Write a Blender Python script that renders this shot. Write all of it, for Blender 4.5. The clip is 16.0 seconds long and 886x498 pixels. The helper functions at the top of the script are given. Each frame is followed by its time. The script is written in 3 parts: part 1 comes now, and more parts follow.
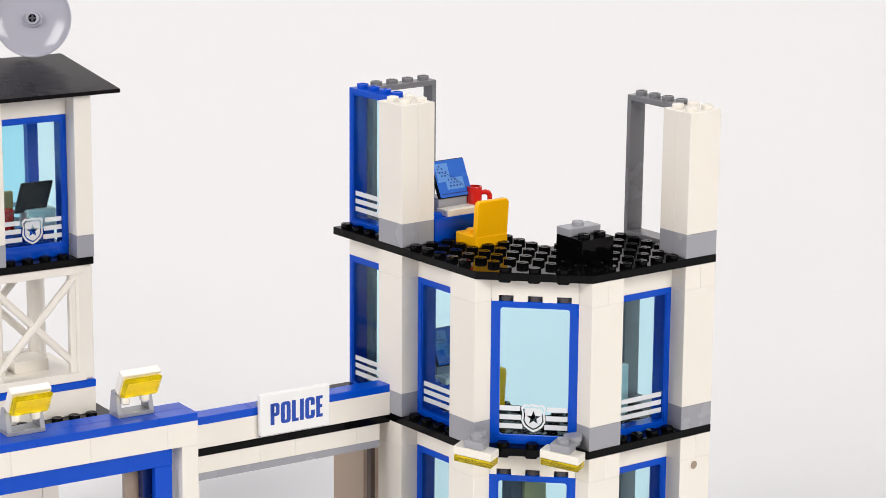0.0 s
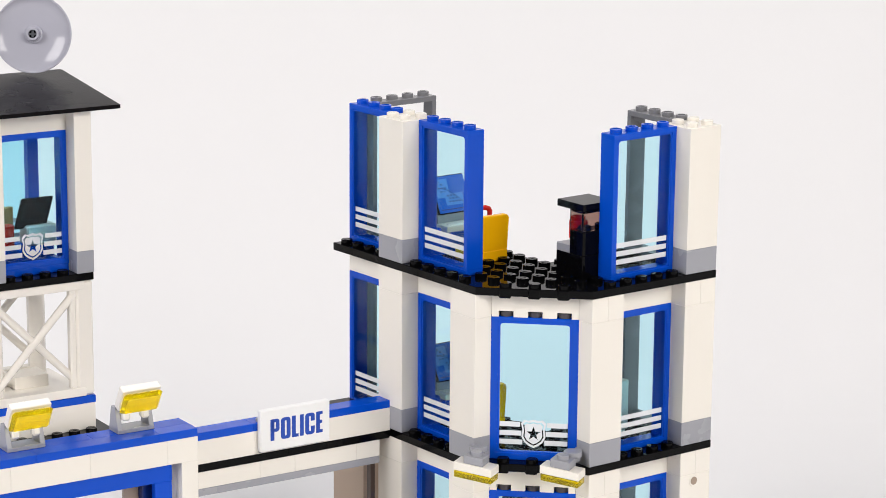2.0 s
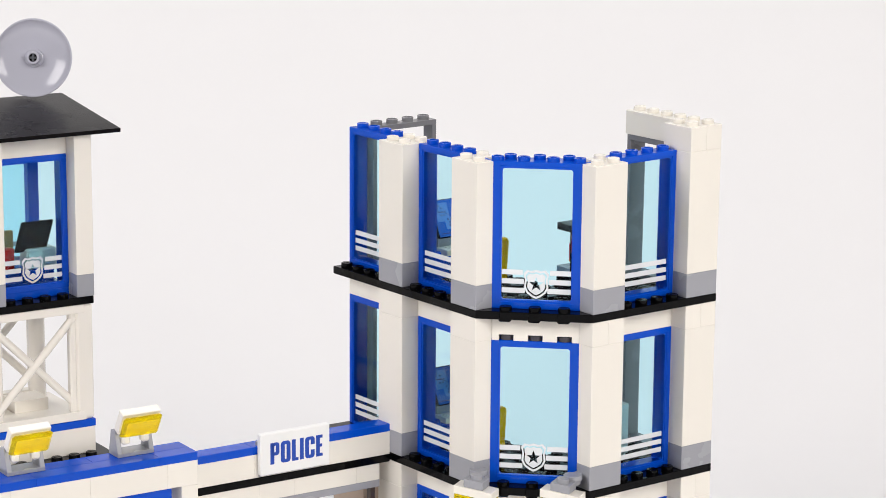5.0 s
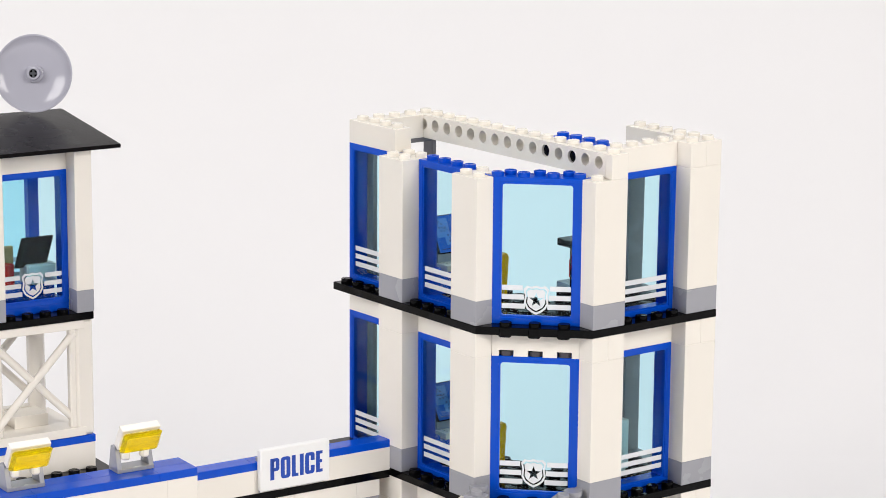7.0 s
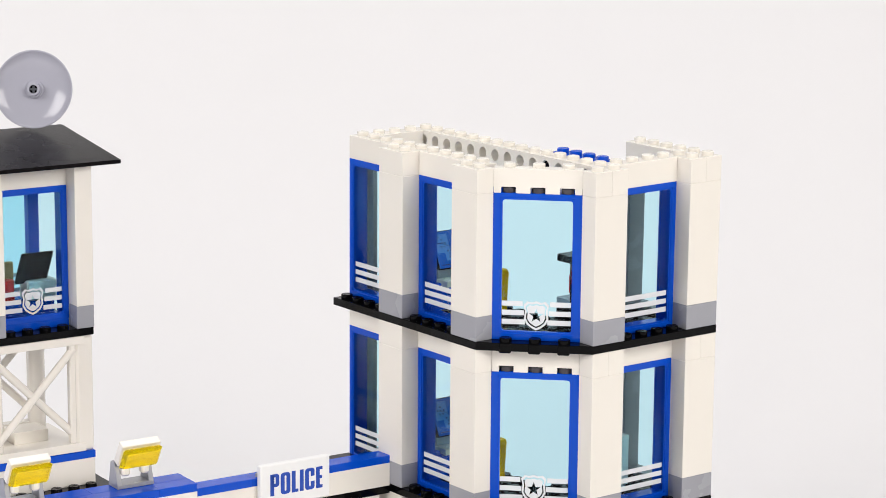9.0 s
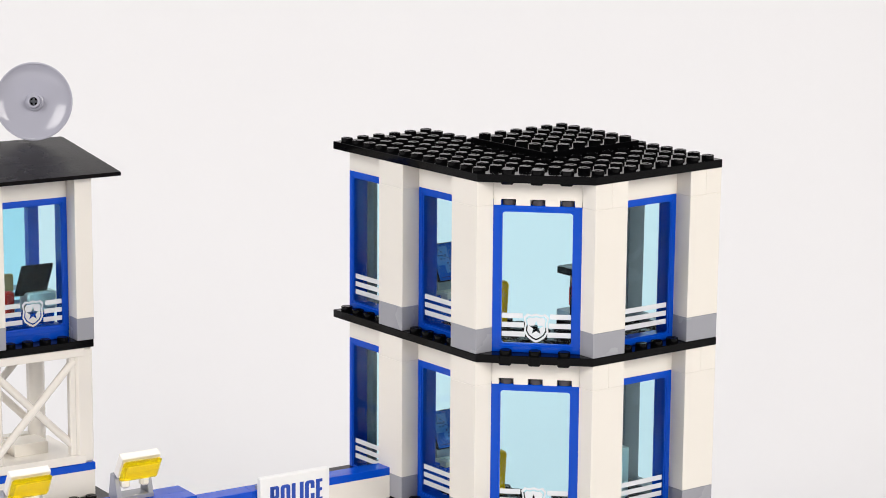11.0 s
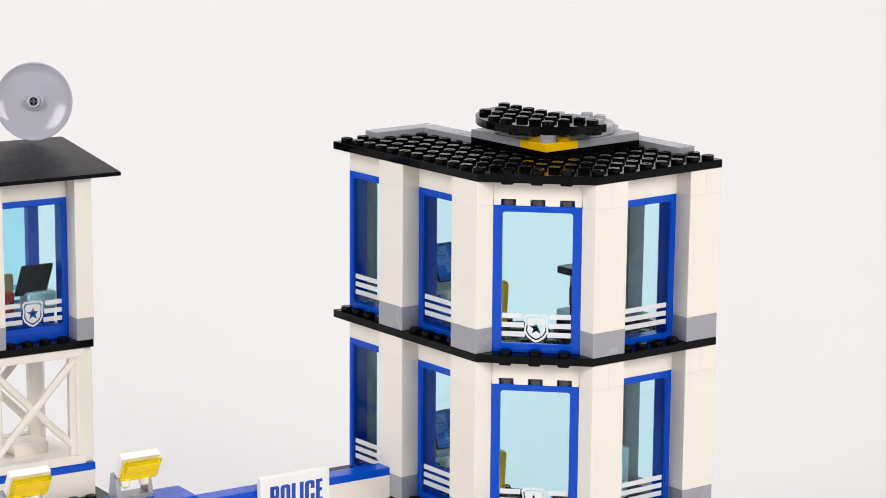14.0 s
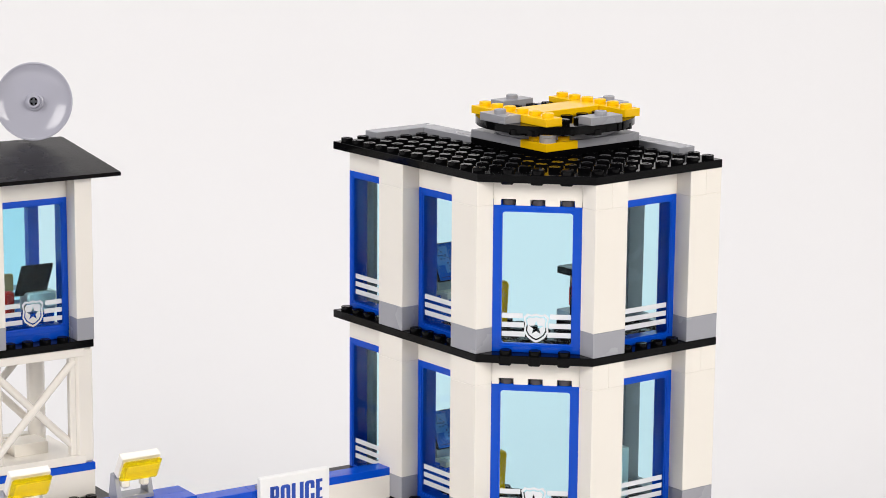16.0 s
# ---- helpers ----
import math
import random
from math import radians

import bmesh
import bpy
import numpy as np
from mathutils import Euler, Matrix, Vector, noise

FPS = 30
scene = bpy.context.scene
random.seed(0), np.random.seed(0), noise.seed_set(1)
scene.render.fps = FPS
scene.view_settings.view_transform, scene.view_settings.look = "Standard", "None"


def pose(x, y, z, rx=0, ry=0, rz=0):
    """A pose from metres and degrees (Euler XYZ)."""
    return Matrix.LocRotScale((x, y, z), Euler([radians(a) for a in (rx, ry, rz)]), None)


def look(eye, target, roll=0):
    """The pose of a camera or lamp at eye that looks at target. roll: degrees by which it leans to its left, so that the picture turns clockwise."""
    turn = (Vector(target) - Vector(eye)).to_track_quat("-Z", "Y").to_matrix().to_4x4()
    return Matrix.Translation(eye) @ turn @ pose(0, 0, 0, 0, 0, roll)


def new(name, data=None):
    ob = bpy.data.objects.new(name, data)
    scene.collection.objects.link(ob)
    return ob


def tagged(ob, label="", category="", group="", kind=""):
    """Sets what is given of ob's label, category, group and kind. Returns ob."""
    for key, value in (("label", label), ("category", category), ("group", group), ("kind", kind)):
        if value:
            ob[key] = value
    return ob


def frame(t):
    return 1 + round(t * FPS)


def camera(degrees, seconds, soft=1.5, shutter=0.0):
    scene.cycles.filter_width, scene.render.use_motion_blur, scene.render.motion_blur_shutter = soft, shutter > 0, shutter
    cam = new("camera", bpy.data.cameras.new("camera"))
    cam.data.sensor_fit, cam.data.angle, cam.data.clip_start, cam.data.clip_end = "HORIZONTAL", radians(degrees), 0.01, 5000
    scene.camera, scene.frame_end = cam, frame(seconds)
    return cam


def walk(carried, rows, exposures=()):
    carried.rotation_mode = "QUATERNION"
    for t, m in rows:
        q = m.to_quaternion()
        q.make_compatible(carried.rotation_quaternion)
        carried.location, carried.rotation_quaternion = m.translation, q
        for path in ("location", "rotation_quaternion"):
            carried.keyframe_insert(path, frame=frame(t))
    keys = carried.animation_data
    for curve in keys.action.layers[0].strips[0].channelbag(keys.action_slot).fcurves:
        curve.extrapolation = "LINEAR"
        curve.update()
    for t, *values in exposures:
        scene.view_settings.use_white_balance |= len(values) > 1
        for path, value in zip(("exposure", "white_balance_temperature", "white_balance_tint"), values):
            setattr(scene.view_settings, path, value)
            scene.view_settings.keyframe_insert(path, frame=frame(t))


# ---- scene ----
cam = camera(19.5428, 16.0, soft=0.55)


def cam_pose(eye, a, b, c):
    return Matrix(((*a, eye[0]), (*b, eye[1]), (*c, eye[2]), (0, 0, 0, 1)))


# the camera tilts up at an even pace and then rests
LOW = cam_pose((-0.59075, -0.72662, 0.23388), (0.79783, 0.131583, -0.588348), (-0.602835, 0.186354, -0.775798), (0.007559, 0.973631, 0.228001))
HIGH = cam_pose((-0.59092, -0.72723, 0.23426), (0.797962, 0.112776, -0.592062), (-0.602661, 0.161435, -0.781497), (0.007446, 0.980418, 0.196785))


def cam_at(k):
    q = LOW.to_quaternion().slerp(HIGH.to_quaternion(), k)
    return Matrix.LocRotScale(LOW.translation.lerp(HIGH.translation, k), q, None) @ Matrix.Rotation(0.0003, 4, "Y")


REST = 10.55
walk(cam, [(t, cam_at(min(t / REST, 1.0))) for t in (0, 1.5, 3, 4.5, 6, 7.5, 9, 10.3, 10.6, 10.9, 13, 16)])

# ---- light: a white photo sweep lit by two softboxes, and an added lamp over the paper ----
world = bpy.data.worlds.new("studio")
scene.world = world
world.use_nodes = True
wbg = world.node_tree.nodes["Background"]
wbg.inputs[0].default_value = (1.0, 0.985, 0.975, 1)
wbg.inputs[1].default_value = 0.15


def softbox(name, eye, target, w, h, power, colour):
    d = bpy.data.lights.new(name, "AREA")
    d.shape, d.size, d.size_y, d.energy, d.color = "RECTANGLE", w, h, power, colour
    ob = new(name, d)
    ob.matrix_world = look(eye, target)
    return ob


softbox("softbox_key", (0.1, -1.75, 0.95), (0.05, 0.05, 0.0), 1.3, 1.0, 29.8, (1.0, 0.955, 0.9))
softbox("softbox_side", (-1.85, 0.12, 0.95), (0.0, 0.1, 0.0), 1.0, 1.0, 24.2, (1.0, 0.965, 0.94))
# added lamp, unseen, to brighten the paper behind the toy
softbox("softbox_top", (0.5, 0.9, 2.2), (0.4, 0.6, 0.0), 1.6, 1.6, 33, (0.985, 0.985, 1.0))
scene.view_settings.exposure = 0.0

# ---- materials ----
U = 0.008  # one stud pitch; all building numbers below are in studs


def plastic(name, colour, rough=0.22, grain=0.06, clear=0.0, ior=1.5):
    m = bpy.data.materials.new(name)
    m.use_nodes = True
    n, l = m.node_tree.nodes, m.node_tree.links
    b = n["Principled BSDF"]
    b.inputs["IOR"].default_value = ior
    co = n.new("ShaderNodeTexCoord")
    big, fine = n.new("ShaderNodeTexNoise"), n.new("ShaderNodeTexNoise")
    big.inputs["Scale"].default_value, fine.inputs["Scale"].default_value = 45, 900
    big.inputs["Detail"].default_value = 4
    for t in (big, fine):
        l.new(co.outputs["Object"], t.inputs["Vector"])
    info = n.new("ShaderNodeObjectInfo")
    hsv = n.new("ShaderNodeHueSaturation")
    hsv.inputs["Color"].default_value = (*colour, 1)
    mix = n.new("ShaderNodeMath")
    mix.operation = "ADD"
    l.new(big.outputs["Fac"], mix.inputs[0])
    l.new(info.outputs["Random"], mix.inputs[1])
    rng = n.new("ShaderNodeMapRange")
    rng.inputs["From Min"].default_value, rng.inputs["From Max"].default_value = 0.2, 1.8
    rng.inputs["To Min"].default_value, rng.inputs["To Max"].default_value = 1 - grain, 1 + grain * 0.4
    l.new(mix.outputs[0], rng.inputs["Value"])
    l.new(rng.outputs[0], hsv.inputs["Value"])
    l.new(hsv.outputs[0], b.inputs["Base Color"])
    rr = n.new("ShaderNodeMapRange")
    rr.inputs["To Min"].default_value, rr.inputs["To Max"].default_value = rough * 0.75, rough * 1.35
    l.new(big.outputs["Fac"], rr.inputs["Value"])
    l.new(rr.outputs[0], b.inputs["Roughness"])
    bump = n.new("ShaderNodeBump")
    bump.inputs["Strength"].default_value, bump.inputs["Distance"].default_value = 0.05, 0.00008
    l.new(fine.outputs["Fac"], bump.inputs["Height"])
    l.new(bump.outputs[0], b.inputs["Normal"])
    if clear:
        b.inputs["Transmission Weight"].default_value = clear
    return m


WHITE = plastic("white plastic", (0.84, 0.80, 0.735), 0.2, 0.03)
CLEANWHITE = plastic("bright white print", (0.86, 0.86, 0.86), 0.3, 0.02)
PRINT = plastic("thin white print", (0.74, 0.765, 0.80), 0.3, 0.03)
GREY = plastic("light grey plastic", (0.33, 0.335, 0.37), 0.25)
MIDGREY = plastic("mid grey plastic", (0.19, 0.19, 0.205), 0.25)
DARKGREY = plastic("dark grey plastic", (0.09, 0.095, 0.11), 0.3)
BLACK = plastic("black plastic", (0.0025, 0.0025, 0.003), 0.07, 0.2, 0.0, 1.2)
SATIN = plastic("black satin plastic", (0.005, 0.0042, 0.005), 0.26, 0.2, 0.0, 1.15)
BLUE = plastic("blue plastic", (0.001, 0.07, 0.56), 0.15, 0.06, 0.0, 1.33)
SCREENBLUE = plastic("pale blue print", (0.12, 0.32, 0.78), 0.3)
MIDBLUE = plastic("screen blue print", (0.03, 0.15, 0.65), 0.25)
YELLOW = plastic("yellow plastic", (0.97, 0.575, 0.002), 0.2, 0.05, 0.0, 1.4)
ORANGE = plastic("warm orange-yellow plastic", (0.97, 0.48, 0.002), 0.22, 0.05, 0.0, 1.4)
RED = plastic("red plastic", (0.68, 0.012, 0.008), 0.2)
OLIVE = plastic("tan plastic", (0.5, 0.32, 0.12), 0.3)
PALETAN = plastic("pale tan plastic", (0.72, 0.5, 0.2), 0.3)
# the blue plastic darkened to carry the shade inside the gate
BLUE_SHADE = plastic("navy plastic", (0.003, 0.018, 0.12), 0.25)
INK = plastic("dark blue ink", (0.015, 0.03, 0.22), 0.35)
# near-black standing for blue studs shaded inside the notches
STUD_SHADE = plastic("tube plastic", (0.05, 0.045, 0.055), 0.35)
GLASS = plastic("clear light blue plastic", (0.60, 0.90, 0.99), 0.02, 0.0, 1.0, 1.25)
SMOKE = plastic("clear brown plastic", (0.33, 0.2, 0.16), 0.04, 0.0, 1.0, 1.3)
CLEAR = plastic("clear plastic", (0.72, 0.72, 0.76), 0.08, 0.0, 0.65, 1.4)
AMBER = plastic("clear yellow plastic", (0.96, 0.78, 0.0), 0.05, 0.0, 0.82, 1.45)
BROWN = plastic("dark brown plastic", (0.05, 0.032, 0.025), 0.3)
# tan piece colour, also used where white parts lie in shade
TAN_SHADE = plastic("warm tan plastic", (0.34, 0.26, 0.2), 0.3)
PAPER = plastic("white sweep paper", (0.795, 0.787, 0.80), 0.9, 0.02)
DISHGREY = plastic("pearl grey plastic", (0.45, 0.45, 0.53), 0.1)


# ---- mesh tools ----
class G:
    """Collects closed shells in studs; f maps local to building coordinates."""

    def __init__(self, f=None):
        self.v, self.fc, self.f = [], [], f

    def add(self, vs, fs):
        k = len(self.v)
        self.v += [self.f(*p) if self.f else p for p in vs]
        self.fc += [[i + k for i in q] for q in fs]

    def box(self, x0, y0, z0, x1, y1, z1, c=0.022):
        vs, ix = [], {}
        for a in (0, 1):
            for b in (0, 1):
                for d in (0, 1):
                    p = (x1 if a else x0, y1 if b else y0, z1 if d else z0)
                    s = (-1 if a else 1, -1 if b else 1, -1 if d else 1)
                    for ax in range(3):
                        q = [p[i] + (s[i] * c if i != ax else 0) for i in range(3)]
                        ix[a, b, d, ax] = len(vs)
                        vs.append(q)
        fs = []
        for ax in range(3):
            o = [i for i in range(3) if i != ax]
            for e in (0, 1):
                q = []
                for m, n in ((0, 0), (1, 0), (1, 1), (0, 1)):
                    k = [0, 0, 0]
                    k[ax], k[o[0]], k[o[1]] = e, m, n
                    q.append(ix[(*k, ax)])
                fs.append(q)
            for m in (0, 1):
                for n in (0, 1):
                    k0, k1 = [0, 0, 0], [0, 0, 0]
                    k1[ax] = 1
                    for k in (k0, k1):
                        k[o[0]], k[o[1]] = m, n
                    fs.append([ix[(*k0, o[0])], ix[(*k1, o[0])], ix[(*k1, o[1])], ix[(*k0, o[1])]])
        for a in (0, 1):
            for b in (0, 1):
                for d in (0, 1):
                    fs.append([ix[a, b, d, i] for i in range(3)])
        self.add(vs, fs)
        return self

    def lathe(self, rings, n=20, at=(0, 0, 0), axes=((1, 0, 0), (0, 1, 0), (0, 0, 1))):
        """rings of (radius, height) along axes[2] from at, closed at both ends."""
        vs, fs = [], []
        for r, h in rings:
            for i in range(n):
                a = 2 * math.pi * i / n
                p = [r * math.cos(a), r * math.sin(a), h]
                vs.append([at[k] + sum(p[j] * axes[j][k] for j in range(3)) for k in range(3)])
        for j in range(len(rings) - 1):
            for i in range(n):
                a, b = j * n + i, j * n + (i + 1) % n
                fs.append([a, b, b + n, a + n])
        fs.append(list(range(n))[::-1])
        fs.append([(len(rings) - 1) * n + i for i in range(n)])
        self.add(vs, fs)
        return self

    def cyl(self, x, y, z0, z1, r, n=20, c=0.03):
        return self.lathe([(r, z0), (r, z1 - c), (r - c, z1)], n, (x, y, 0))

    def stud(self, x, y, z):
        self.lathe([(0.3, z - 0.01), (0.3, z + 0.185), (0.275, z + 0.21)], 18, (x, y, 0))
        self.box(x - 0.17, y - 0.05, z + 0.2, x + 0.17, y + 0.05, z + 0.225, 0.008)
        return self

    def studs(self, x0, y0, x1, y1, z, keep=None):
        for i in range(round(x1 - x0)):
            for j in range(round(y1 - y0)):
                x, y = x0 + i + 0.5, y0 + j + 0.5
                if not keep or keep(x, y):
                    self.stud(x, y, z)
        return self

    def prism(self, pts, z0, z1, c=0.02):
        n = len(pts)
        ins = []
        area = sum(pts[i][0] * pts[(i + 1) % n][1] - pts[(i + 1) % n][0] * pts[i][1] for i in range(n))
        sg = 1 if area > 0 else -1
        for i in range(n):
            (ax, ay), (bx, by), (cx, cy) = pts[i - 1], pts[i], pts[(i + 1) % n]
            d1, d2 = Vector((bx - ax, by - ay)).normalized(), Vector((cx - bx, cy - by)).normalized()
            n1, n2 = Vector((-d1.y, d1.x)) * sg, Vector((-d2.y, d2.x)) * sg
            k = c / max(0.3, 1 + n1.dot(n2))
            ins.append((bx + (n1.x + n2.x) * k, by + (n1.y + n2.y) * k))
        vs = [(*p, z0) for p in ins] + [(*p, z0 + c) for p in pts] + [(*p, z1 - c) for p in pts] + [(*p, z1) for p in ins]
        fs = [list(range(n)), list(range(3 * n, 4 * n))]
        for r in range(3):
            for i in range(n):
                j = (i + 1) % n
                fs.append([r * n + i, r * n + j, r * n + n + j, r * n + n + i])
        self.add(vs, fs)
        return self


ORIGIN = {}
SPACED = set()  # names of things that stand in a space of their own


def settle(x, y, z):
    """The top storey sits a little loose: its right end stands slightly high and outward."""
    k = min(max((x - 4) / 8, 0), 1) * min(max(z, 0) / 8.8, 1)
    return (x + 0.07 * k, y, z + 0.115 * k)


def mesh_of(name, g, mat, origin, spaced=False):
    me = bpy.data.meshes.new(name)
    o = Vector(origin)
    me.from_pydata([(Vector(p if spaced else settle(*p)) - o) * U for p in g.v], [], g.fc)
    bm = bmesh.new()
    bm.from_mesh(me)
    bmesh.ops.recalc_face_normals(bm, faces=bm.faces)
    bm.to_mesh(me)
    bm.free()
    me.shade_smooth()
    me.set_sharp_from_angle(angle=radians(32))
    me.materials.append(mat)
    return me


def thing(name, origin=(0, 0, 0), space=None, label="", category="", group="", kind=""):
    ob = new(name)
    ob.empty_display_size = 0.005
    ob.matrix_world = (space or Matrix()) @ Matrix.Translation(Vector(origin) * U)
    ORIGIN[ob.name] = origin
    if space:
        SPACED.add(ob.name)
    return tagged(ob, label, category, group, kind)


def part(name, g, mat, parent, label=""):
    """Links one mesh under a thing or a part of it."""
    o = ORIGIN[parent.name]
    spaced = parent.name in SPACED
    ob = new(name, mesh_of(name, g, mat, o, spaced))
    ob.parent = parent
    ORIGIN[ob.name] = o
    if spaced:
        SPACED.add(ob.name)
    if mat in (SMOKE, CLEAR, AMBER):
        ob.visible_shadow = False
    return tagged(ob, label)


def solo(name, g, mat, origin, label, category, group="", space=None):
    ob = new(name, mesh_of(name, g, mat, origin, bool(space)))
    ob.matrix_world = (space or Matrix()) @ Matrix.Translation(Vector(origin) * U)
    ORIGIN[ob.name] = origin
    if mat in (SMOKE, CLEAR, AMBER):
        ob.visible_shadow = False
    return tagged(ob, label, category, group)


ARRIVE = []  # (thing, seconds at which it is set in place)
R2 = math.sqrt(2)


def face_x(x0, y1):
    """A wall that faces -x: u runs towards -y, v inwards."""
    return lambda u, v, z: (x0 + v, y1 - u, z)


def face_y(x0, y0):
    """A wall that faces -y: u runs towards +x, v inwards."""
    return lambda u, v, z: (x0 + u, y0 + v, z)


def face_bay(u, v, z):
    return (1 + (u + v) / R2, 4 + (v - u) / R2, z)


# ---- the sweep ----
def sweep():
    fw, rt = Vector((0.6041, 0.7969, 0)), Vector((0.7969, -0.6041, 0))
    prof = [(-1.3, 0.0), (0.0, 0.0), (0.345, 0.0), (0.355, 0.0002)]
    for i in range(1, 13):
        a = math.pi / 2 * i / 12
        prof.append((0.355 + 0.715 * math.sin(a), 0.0002 + 0.03 * math.sin(a) + 0.72 * (1 - math.cos(a))))
    prof += [(1.07, 2.0), (1.07, 3.2)]
    bm = bmesh.new()
    rows = []
    for s, h in prof:
        rows.append([bm.verts.new(fw * s + rt * w + Vector((0, 0, TABLE + h))) for w in (-2.6, -0.9, 0.9, 2.6)])
    for a, b in zip(rows, rows[1:]):
        for i in range(3):
            bm.faces.new((a[i], a[i + 1], b[i + 1], b[i]))
    me = bpy.data.meshes.new("backdrop")
    bm.to_mesh(me)
    bm.free()
    me.shade_smooth()
    me.materials.append(PAPER)
    tagged(new("backdrop", me), "seamless white paper sweep under and behind the toy", "backdrop", kind="structure")


TABLE = -18.45 * U
sweep()


# ---- printed marks on panes ----
def shield(k, cx, cz):
    half = [(0, 1.0), (0.34, 0.9), (0.62, 0.98), (0.86, 0.72), (0.76, 0.3), (0.82, -0.25), (0.62, -0.62), (0.3, -0.86), (0, -1.0)]
    pts = half + [(-x, z) for x, z in half[-2:0:-1]]
    return [(cx + x * k, cz + z * k) for x, z in pts]


def strip(g, a, b, v0, v1):
    """A flat band between two outlines of equal length, in the plane of a pane."""
    n = len(a)
    vs = [(x, v, z) for v in (v0, v1) for o in (a, b) for x, z in o]
    fs = []
    for i in range(n):
        j = (i + 1) % n
        fs += [[i, j, n + j, n + i], [2 * n + i, 3 * n + i, 3 * n + j, 2 * n + j], [i, 2 * n + i, 2 * n + j, j], [n + i, n + j, 3 * n + j, 3 * n + i]]
    g.add(vs, fs)


def badge(f, cx, cz, v, parent):
    """A printed shield: an outline, and a filled shield with a five-pointed star left clear."""
    g = G(f)
    strip(g, shield(0.72, cx, cz), shield(0.61, cx, cz), v - 0.02, v)
    part("badge_rim", g, PRINT, parent, "white shield outline print")
    edge = shield(0.53, cx, cz)
    inner, star = [], []
    for i in range(60):
        a = 2 * math.pi * i / 60
        d = Vector((math.sin(a), math.cos(a)))
        r = 0.5
        for (x0, z0), (x1, z1) in zip(edge, edge[1:] + edge[:1]):
            p, e = Vector((x0 - cx, z0 - cz)), Vector((x1 - x0, z1 - z0))
            den = d.x * e.y - d.y * e.x
            if abs(den) > 1e-9:
                t, w = (p.x * e.y - p.y * e.x) / den, (p.x * d.y - p.y * d.x) / den
                if t > 0 and -1e-6 <= w <= 1 + 1e-6:
                    r = t
        inner.append((cx + r * d.x, cz + r * d.y))
        b = abs((a + math.pi / 5) % (2 * math.pi / 5) - math.pi / 5)
        tip, dent, gap = 0.37, 0.15, math.pi / 5
        q = tip * dent * math.sin(gap) / (tip * math.sin(b) + dent * math.sin(gap - b))
        star.append((cx + q * d.x, cz + q * d.y))
    g = G(f)
    strip(g, inner, star, v - 0.02, v)
    part("badge_star", g, PRINT, parent, "white star shield print")


def stripes(f, u0, u1, v, z, parent, gap=None, drop=0.0):
    for k in range(3):
        za = z - drop + (0.86 + k * 0.45 if gap else 0.76 + k * 0.41)
        if gap:
            for a, b in ((u0, gap[0] - 0.06 * k), (gap[1] + 0.06 * k, u1)):
                part("stripe", G(f).box(a, v - 0.015, za, b, v, za + 0.25, 0.004), PRINT, parent)
        else:
            part("stripe", G(f).box(u0, v - 0.015, za, u1, v, za + 0.25, 0.004), PRINT, parent)


def rounded(u0, u1, z0, z1, rad, n=5):
    pts = []
    for cu, cz, a0 in ((u1 - rad, z1 - rad, 0), (u0 + rad, z1 - rad, 90), (u0 + rad, z0 + rad, 180), (u1 - rad, z0 + rad, 270)):
        for i in range(n + 1):
            a = radians(a0 + 90 * i / n)
            pts.append((cu + rad * math.cos(a), cz + rad * math.sin(a)))
    return pts


def inner_rim(f, u0, u1, z0, z1, v0, v1, wide=0.1):
    """The stepped inner rim that holds a pane, with rounded corners."""
    g = G(f)
    strip(g, rounded(u0, u1, z0, z1, 0.01), rounded(u0 + wide, u1 - wide, z0 + wide, z1 - wide, 0.14), v0, v1)
    return g


def frame_mesh(f, w, z, h, depth=1.0, studs=True):
    g = G(f)
    g.box(0, 0, z, w, depth, z + 0.28).box(0, 0, z + h - 0.28, w, depth, z + h)
    g.box(0, 0, z + 0.26, 0.27, depth, z + h - 0.26).box(w - 0.27, 0, z + 0.26, w, depth, z + h - 0.26)
    if studs:
        for i in range(round(w)):
            g.lathe([(0.3, z + h - 0.01), (0.3, z + h + 0.19), (0.28, z + h + 0.21), (0.19, z + h + 0.21), (0.19, z + h + 0.05)], 18, (i + 0.5, 0.5, 0))
    return g


def glazed_window(parent, f, w, z, h=7.2, mark=False, studs=True, drop=0.0):
    """A frame with its tinted pane and printed stripes, under parent."""
    fr = part("window_frame", frame_mesh(f, w, z, h, 1.0, studs), BLUE, parent, "blue plastic window frame")
    pane = part("pane", G(f).box(0.29, 0.16, z + 0.3, w - 0.29, 0.26, z + h - 0.3, 0.01), GLASS, fr, "clear light blue pane")
    part("rim", inner_rim(f, 0.26, w - 0.26, z + 0.27, z + h - 0.27, 0.06, 0.3, 0.08), BLUE, fr)
    if mark:
        stripes(f, 0.32, w - 0.32, 0.158, z - drop, fr, (w / 2 - 0.6, w / 2 + 0.6))
        badge(f, w / 2, z - drop + 1.38, 0.158, fr)
    else:
        stripes(f, 0.36, w - 0.36, 0.158, z, fr)
    return fr


